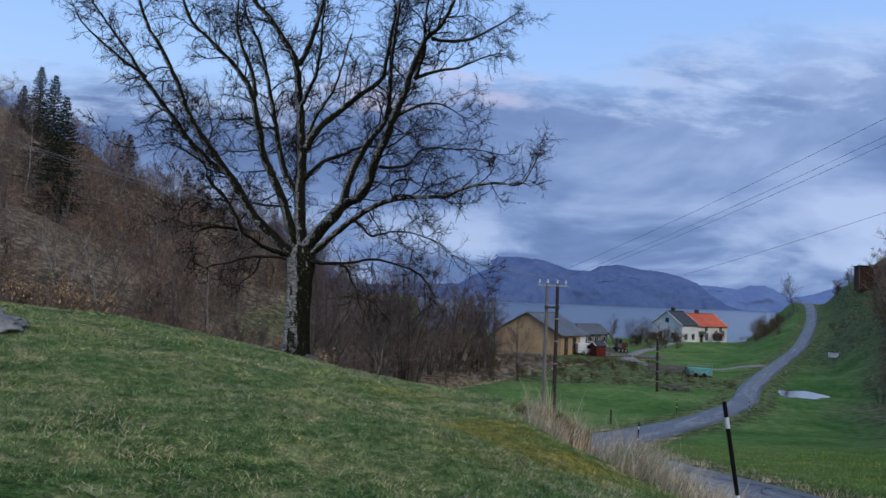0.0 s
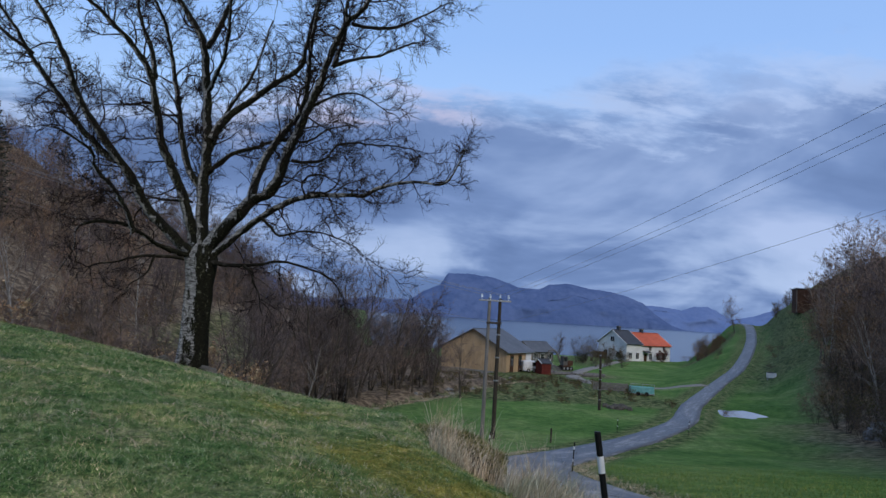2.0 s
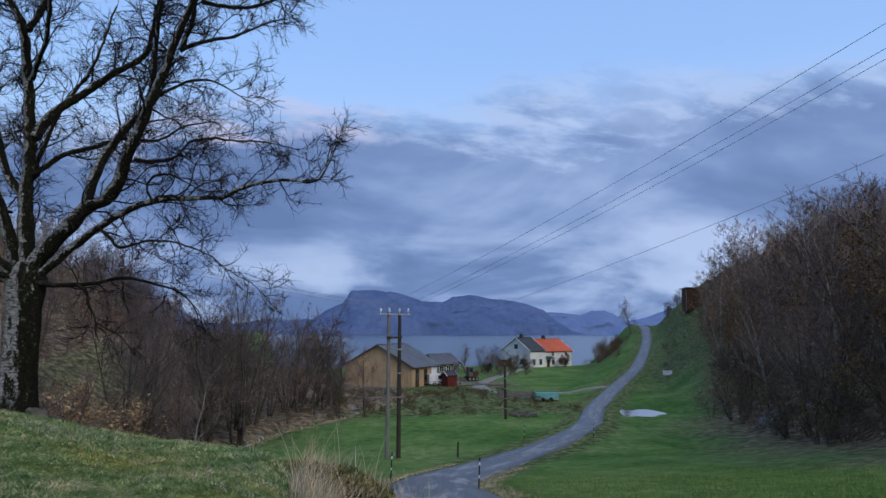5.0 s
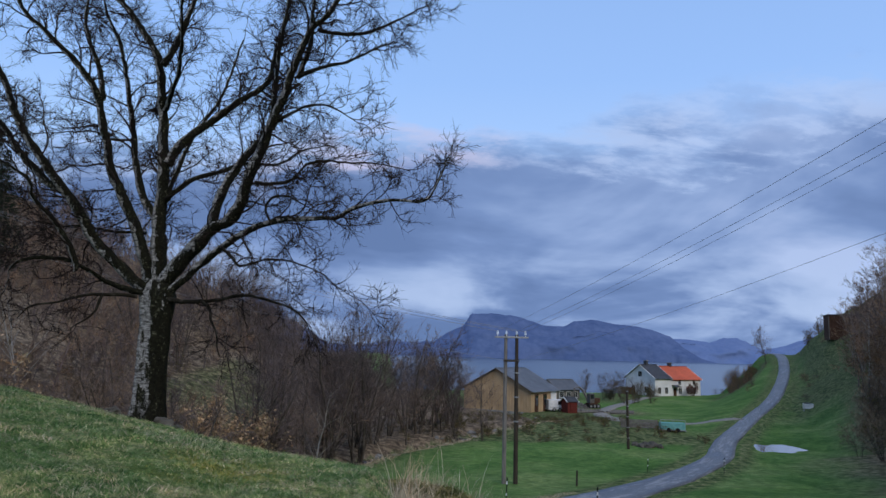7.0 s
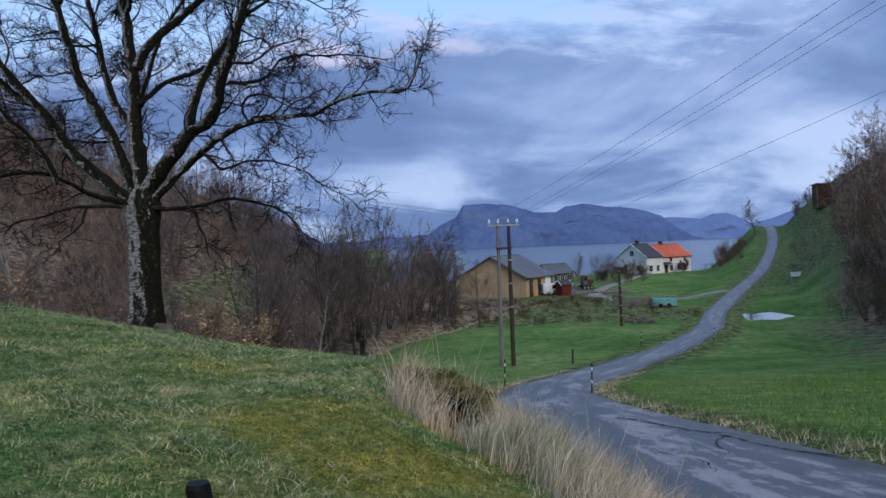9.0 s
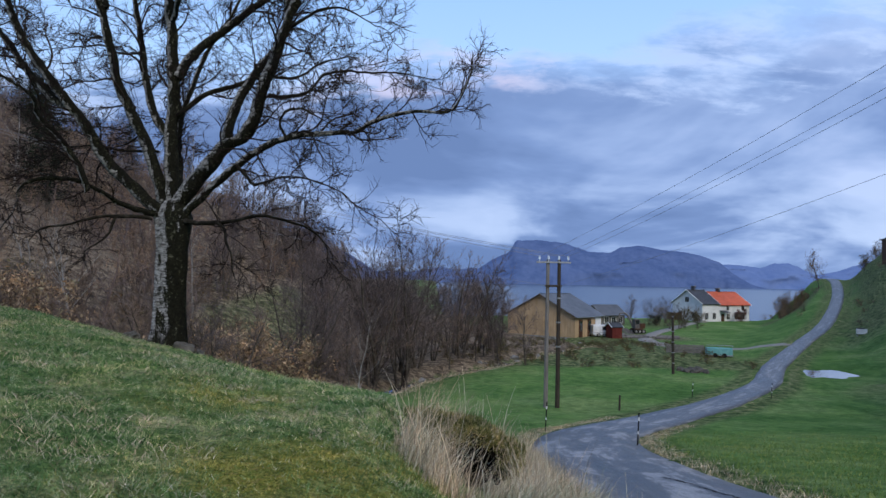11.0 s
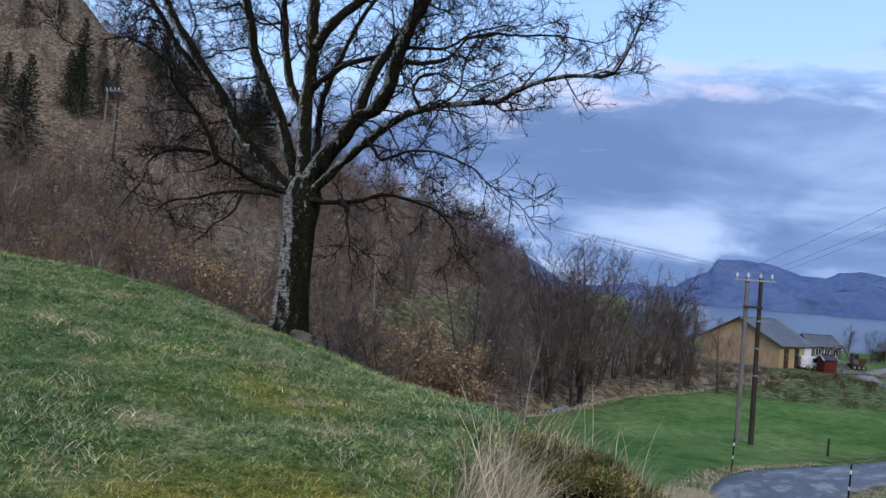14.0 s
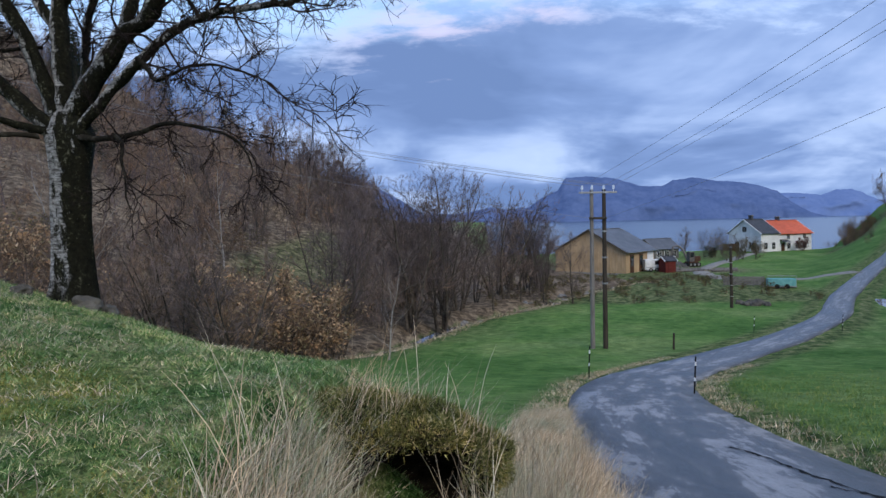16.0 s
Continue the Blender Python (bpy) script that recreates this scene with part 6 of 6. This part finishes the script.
fill([brush_a, brush_b, olive, brush_c], slope, "brush above the road", seed=27, scale=(0.3, 0.8))
fill([scrub], scatter(150, lambda r: (r.uniform(2, 36), r.uniform(76.5, 117)), 1.2, 13), "low scrub by the barn", seed=28, scale=(0.6, 1.3))
fill([olive], [(51.5, 150.0), (53.5, 152.0), (55.5, 151.0), (49.0, 148.5)], "bushes by the yard", seed=23, scale=(0.75, 1.05))
rock("root_stone", -2.25, 16.35, 0.22, 0.16, 0.16, 91, "dull stone at the foot of the birch", "stones at the birch", 0.3, "dull_stone")
rock("root_stone", -2.02, 16.5, 0.15, 0.12, 0.12, 92, "dull stone at the foot of the birch", "stones at the birch", 0.3, "dull_stone")
rock("root_stone", -3.15, 16.4, 0.16, 0.14, 0.12, 93, "dull stone at the foot of the birch", "stones at the birch", 0.3, "dull_stone")


# ---- grass ----
def blades(name, pts, h, w, lean, mat, seed, segs=1, label="", category="grass", curl=0.4, wind=None):
    """Many tapered blades of grass as one piece of stuff."""
    r = np.random.RandomState(seed)
    n = len(pts)
    a = r.rand(n) * 2 * math.pi
    side = np.stack([np.cos(a), np.sin(a), np.zeros(n)], 1) * (w / 2)[:, None]
    b = r.rand(n) * 2 * math.pi if wind is None else wind + r.normal(0, 0.9, n)
    push = np.stack([np.cos(b), np.sin(b), np.zeros(n)], 1) * (lean * h)[:, None]
    up = np.zeros((n, 3))
    up[:, 2] = h
    rings = []
    for k in range(segs):
        t = k / segs
        c = pts + up * (t - 0.25 * curl * t * t) + push * t ** 1.8
        rings += [c - side * (1 - 0.55 * t), c + side * (1 - 0.55 * t)]
    tip = pts + up * (1 - 0.25 * curl) + push
    m = 2 * segs + 1
    v = np.stack(rings + [tip], 1)
    base = np.arange(n)[:, None] * m
    f = []
    for k in range(segs - 1):
        f += [base + np.array([[2 * k, 2 * k + 1, 2 * k + 3]]), base + np.array([[2 * k, 2 * k + 3, 2 * k + 2]])]
    f.append(base + np.array([[2 * segs - 2, 2 * segs - 1, 2 * segs]]))
    ob = new(name, mesh_of(name, v.reshape(-1, 3), np.concatenate(f), mat, False))
    return tagged(ob, label, category, kind="stuff")


def spread(n, x0, x1, y0, y1, seed, keep):
    r = np.random.RandomState(seed)
    x, y = r.uniform(x0, x1, n), r.uniform(y0, y1, n)
    k = keep(x, y, r)
    x, y = x[k], y[k]
    return np.stack([x, y, land(x, y) - 0.01], 1), r


def on_knoll(x, y, r):
    d, _ = near_road(x, y)
    e = y + 0.75 * np.maximum(x, -6)
    return (e < 22) & (d > ROAD_HALF + 0.5) & (np.abs(x - 0.5) < 3 + 0.62 * y)


pts, r = spread(520000, -9, 4.2, 4.6, 11.5, 1, lambda x, y, r: on_knoll(x, y, r) & (r.rand(len(x)) > 0.85 * moss_patch(x, y)))
tuft = np.clip(0.5 + 0.35 * wave(pts[:, 0], pts[:, 1], 0.11, 3) + 0.35 * wave(pts[:, 0], pts[:, 1], 0.45, 4), 0.1, 1.3)
blades("lawn_grass", pts, (0.018 + 0.036 * r.rand(len(pts))) * (0.4 + 1.1 * tuft), 0.0038 + 0.0030 * r.rand(len(pts)), 0.4 + 1.1 * r.rand(len(pts)), M["grass"], 2, 1, "short damp meadow grass, green mixed with withered blades")
pts, r = spread(300000, -16, 4.5, 11.5, 21.0, 3, on_knoll)
tuft = np.clip(0.5 + 0.35 * wave(pts[:, 0], pts[:, 1], 0.16, 5) + 0.35 * wave(pts[:, 0], pts[:, 1], 0.6, 4), 0.1, 1.3)
blades("lawn_grass", pts, (0.025 + 0.05 * r.rand(len(pts))) * (0.4 + 1.0 * tuft), 0.007 + 0.004 * r.rand(len(pts)), 0.5 + 1.2 * r.rand(len(pts)), M["grass"], 4, 1, "short damp meadow grass, green mixed with withered blades")
pts, r = spread(200000, -0.9, 3.2, 6.4, 12.5, 15, lambda x, y, r: on_knoll(x, y, r) & (r.rand(len(x)) < moss_patch(x, y)))
blades("moss_turf", pts, 0.010 + 0.025 * r.rand(len(pts)), 0.006 + 0.004 * r.rand(len(pts)), 0.5 + 1.0 * r.rand(len(pts)), M["moss"], 16, 1, "cushions of yellow-green moss in the turf", "moss")


def clumps(x, y, r):
    return on_knoll(x, y, r) & (wave(x, y, 0.8, 9) + 0.6 * wave(x, y, 0.23, 6) > 0.22)


pts, r = spread(95000, -12, 4.0, 4.5, 17, 5, clumps)
blades("withered_grass", pts, 0.030 + 0.055 * r.rand(len(pts)), 0.0036 + 0.003 * r.rand(len(pts)), 0.8 + 1.3 * r.rand(len(pts)), M["straw"], 6, 2, "withered pale tufts among the meadow grass")


# tall straw along the bank above the road
def on_bank(x, y, r):
    d, _ = near_road(x, y)
    edge = d - ROAD_HALF
    top = np.interp(y, [5, 8, 10, 12.5, 15, 18, 24], [0.9, 1.4, 2.55, 2.45, 2.2, 1.4, 0.8])
    dens = np.clip(1.15 - np.abs(edge - 0.35 * top) / top, 0, 1) * np.clip(0.75 + 0.6 * wave(x, y, 0.5, 2), 0.1, 1)
    hole = (((x - 2.50) / 0.36) ** 2 + ((y - 10.9) / 1.75) ** 2) < 1
    return (edge > 0.10) & (edge < top) & (r.rand(len(x)) < dens) & ~hole


HUMP = (2.08, 12.62, -0.76)


def on_hump(p, r):
    """Lifts the roots that fall on the mossy hump, and thins them there."""
    q = 1 - ((p[:, 0] - HUMP[0]) / 1.0) ** 2 - ((p[:, 1] - HUMP[1]) / 0.58) ** 2
    top = HUMP[2] + 0.42 * np.sqrt(np.clip(q, 0, 1)) - 0.10 * (p[:, 0] - HUMP[0]) - 0.03
    p[:, 2] = np.where(q > 0, np.maximum(p[:, 2], top), p[:, 2])
    return p[(q < 0) | (r.rand(len(p)) < 0.22)]


pts, r = spread(250000, 0.6, 5.4, 6.5, 22, 7, on_bank)
pts = on_hump(pts, r)
blades("tall_straw", pts, (0.14 + 0.42 * r.rand(len(pts)) ** 1.4), 0.0032 + 0.0032 * r.rand(len(pts)), 0.25 + 0.75 * r.rand(len(pts)), M["straw"], 8, 2, "tall dry straw-coloured grass on the road bank", curl=0.6, wind=0.5)
pts, r = spread(4200, 0.2, 4.6, 9.0, 16.5, 9, on_bank)
pts = on_hump(pts, r)
blades("tall_straw", pts, (0.5 + 0.45 * r.rand(len(pts))), 0.004 + 0.002 * r.rand(len(pts)), 0.1 + 0.35 * r.rand(len(pts)), M["straw"], 10, 5, "long single stalks of dry grass")


def right_verge(x, y, r):
    d, _ = near_road(x, y)
    e = d - ROAD_HALF
    return ((x > 6) | (y > 17)) & (e > 0.05) & (e < 1.1) & (r.rand(len(x)) < (1.1 - e) * np.clip(0.7 + 0.8 * wave(x, y, 0.7, 8), 0.1, 1))


pts, r = spread(150000, 2.5, 16, 8, 46, 11, right_verge)
blades("verge_grass", pts, 0.06 + 0.12 * r.rand(len(pts)), 0.010 + 0.008 * r.rand(len(pts)), 0.3 + 0.7 * r.rand(len(pts)), M["straw"], 12, 1, "bleached grass along the asphalt edge")
pts, r = spread(70000, 7.5, 24, 9, 40, 13, lambda x, y, r: (near_road(x, y)[0] > ROAD_HALF + 0.6) & (r.rand(len(x)) < np.clip(1.3 - (y - 9) / 24, 0, 1)))
blades("field_grass", pts, 0.05 + 0.07 * r.rand(len(pts)), 0.014 + 0.010 * r.rand(len(pts)), 0.3 + 0.6 * r.rand(len(pts)), M["field_blade"], 14, 1, "lush green grass of the field below the road")


# rough pale grass along the stream's near bank
def stream_bank(x, y, r):
    s = stream_side(x, y)
    return (s > -3.2) & (s < 0.6) & (r.rand(len(x)) < np.clip(0.6 + 0.9 * wave(x, y, 1.3, 12), 0.05, 1))


pts, r = spread(90000, -14, 26, 36, 112, 21, stream_bank)
blades("bank_grass", pts, 0.12 + 0.30 * r.rand(len(pts)), 0.025 + 0.025 * r.rand(len(pts)), 0.3 + 0.8 * r.rand(len(pts)), M["straw"], 22, 1, "withered pale grass on the bank of the stream")


# ---- the mossy hump over the washed-out hollow ----
def moss_hump():
    cx, cy, cz = HUMP
    t = thing("moss_hump", cx, cy, cz, "overhanging mossy turf hump above a dark hollow", "turf bank")
    bm = bmesh.new()
    bmesh.ops.create_icosphere(bm, subdivisions=6, radius=1)
    for v in bm.verts:
        n = noise.fractal(v.co * 2.2, 1.0, 2.0, 5)
        c = v.co * (1 + 0.13 * n)
        c = Vector((c.x * 1.0, c.y * 0.60, c.z * 0.42 - 0.10 * c.x))
        # the washed-out mouth under the front edge
        k = (1 - min(1, abs(c.x - 0.34 + 0.08 * n) / 0.38) ** 4) * (1 - float(sstep(0.10, 0.19, c.z + 0.05 * n + 0.35 * abs(c.x - 0.34) ** 2)))
        if c.y < 0:
            c.y += 0.85 * max(0, k) ** 0.5
        v.co = c
    # near-black sheet laid on the ground: the hollow's shade put in as colour
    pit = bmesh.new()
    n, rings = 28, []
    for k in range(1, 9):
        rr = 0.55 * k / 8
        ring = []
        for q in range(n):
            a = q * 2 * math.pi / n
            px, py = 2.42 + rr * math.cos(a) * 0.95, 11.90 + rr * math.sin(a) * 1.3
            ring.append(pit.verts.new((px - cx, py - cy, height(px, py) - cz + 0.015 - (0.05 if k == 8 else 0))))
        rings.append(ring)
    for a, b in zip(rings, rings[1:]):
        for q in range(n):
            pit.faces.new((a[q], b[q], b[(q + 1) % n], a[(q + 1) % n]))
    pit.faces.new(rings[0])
    part("pit", pit, M["soil"], t, "near-black sheet over the earth, the hollow's shade as colour")
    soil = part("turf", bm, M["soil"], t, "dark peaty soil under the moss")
    me = soil.data
    co = np.empty(len(me.vertices) * 3, np.float32)
    no = np.empty(len(me.vertices) * 3, np.float32)
    me.vertices.foreach_get("co", co)
    me.vertex_normals.foreach_get("vector", no)
    co, no = co.reshape(-1, 3), no.reshape(-1, 3)
    r = np.random.RandomState(3)
    mouth = (np.abs(co[:, 0] - 0.34) < 0.40) & (co[:, 2] < 0.12)
    pick = np.nonzero((no[:, 2] > -0.2) & (co[:, 2] > -0.25) & ~mouth)[0]
    pick = pick[r.randint(0, len(pick), 70000)]
    p = co[pick] + r.normal(0, 0.025, (len(pick), 3))
    n = len(p)
    h = 0.02 + 0.05 * r.rand(n)
    d = no[pick] + r.normal(0, 0.55, (n, 3)) + np.array([0, -0.15, 0.0])
    d /= np.linalg.norm(d, axis=1)[:, None]
    s = np.cross(d, r.normal(0, 1, (n, 3)))
    s /= np.linalg.norm(s, axis=1)[:, None]
    v = np.stack([p - s * 0.004, p + s * 0.004, p + d * h[:, None]], 1).reshape(-1, 3)
    tagged(part("moss", mesh_of("moss", v, np.arange(3 * n).reshape(-1, 3), M["moss_dark"], False), None, t, "dark olive moss and dead grass tufts"), kind="stuff")


moss_hump()


# ---- cracks in the asphalt ----
def crack(pts, w, seed):
    r = np.random.RandomState(seed)
    line = smooth_line([(x, y, 0) for x, y in pts], 0.07)
    line[:, :2] += np.cumsum(r.normal(0, 0.035, (len(line), 2)), 0) * 0.6
    d, z = near_road(line[:, 0], line[:, 1])
    k = np.abs(d) / ROAD_HALF
    zr = np.interp(line[:, 1], ROAD_LINE[:, 1], ROAD_LINE[:, 2])
    line[:, 2] = zr + 0.035 * (1 - k) + 0.004
    wid = w * (0.15 + r.rand(len(line)) ** 2)
    t = np.gradient(line[:, :2], axis=0)
    t /= np.linalg.norm(t, axis=1)[:, None] + 1e-9
    nrm = np.stack([t[:, 1], -t[:, 0], np.zeros(len(line))], 1)
    v = np.stack([line - nrm * wid[:, None], line + nrm * wid[:, None]], 1).reshape(-1, 3)
    v[:, 2] += 0.006
    me = mesh_of("crack", v, grid_faces(2, len(line)), M["crack"])
    ob = new("crack", me)
    ob.parent = road
    return ob


crack([(6.7, 18.6), (6.9, 17.2), (7.0, 15.8), (7.2, 14.6), (7.15, 13.4), (7.3, 12.0)], 0.035, 1)
crack([(7.0, 15.8), (7.45, 15.2), (7.8, 14.8)], 0.02, 2)
crack([(7.2, 14.6), (6.7, 13.8), (6.6, 13.0)], 0.02, 3)
crack([(5.6, 13.5), (5.8, 12.5), (5.7, 11.5)], 0.015, 4)
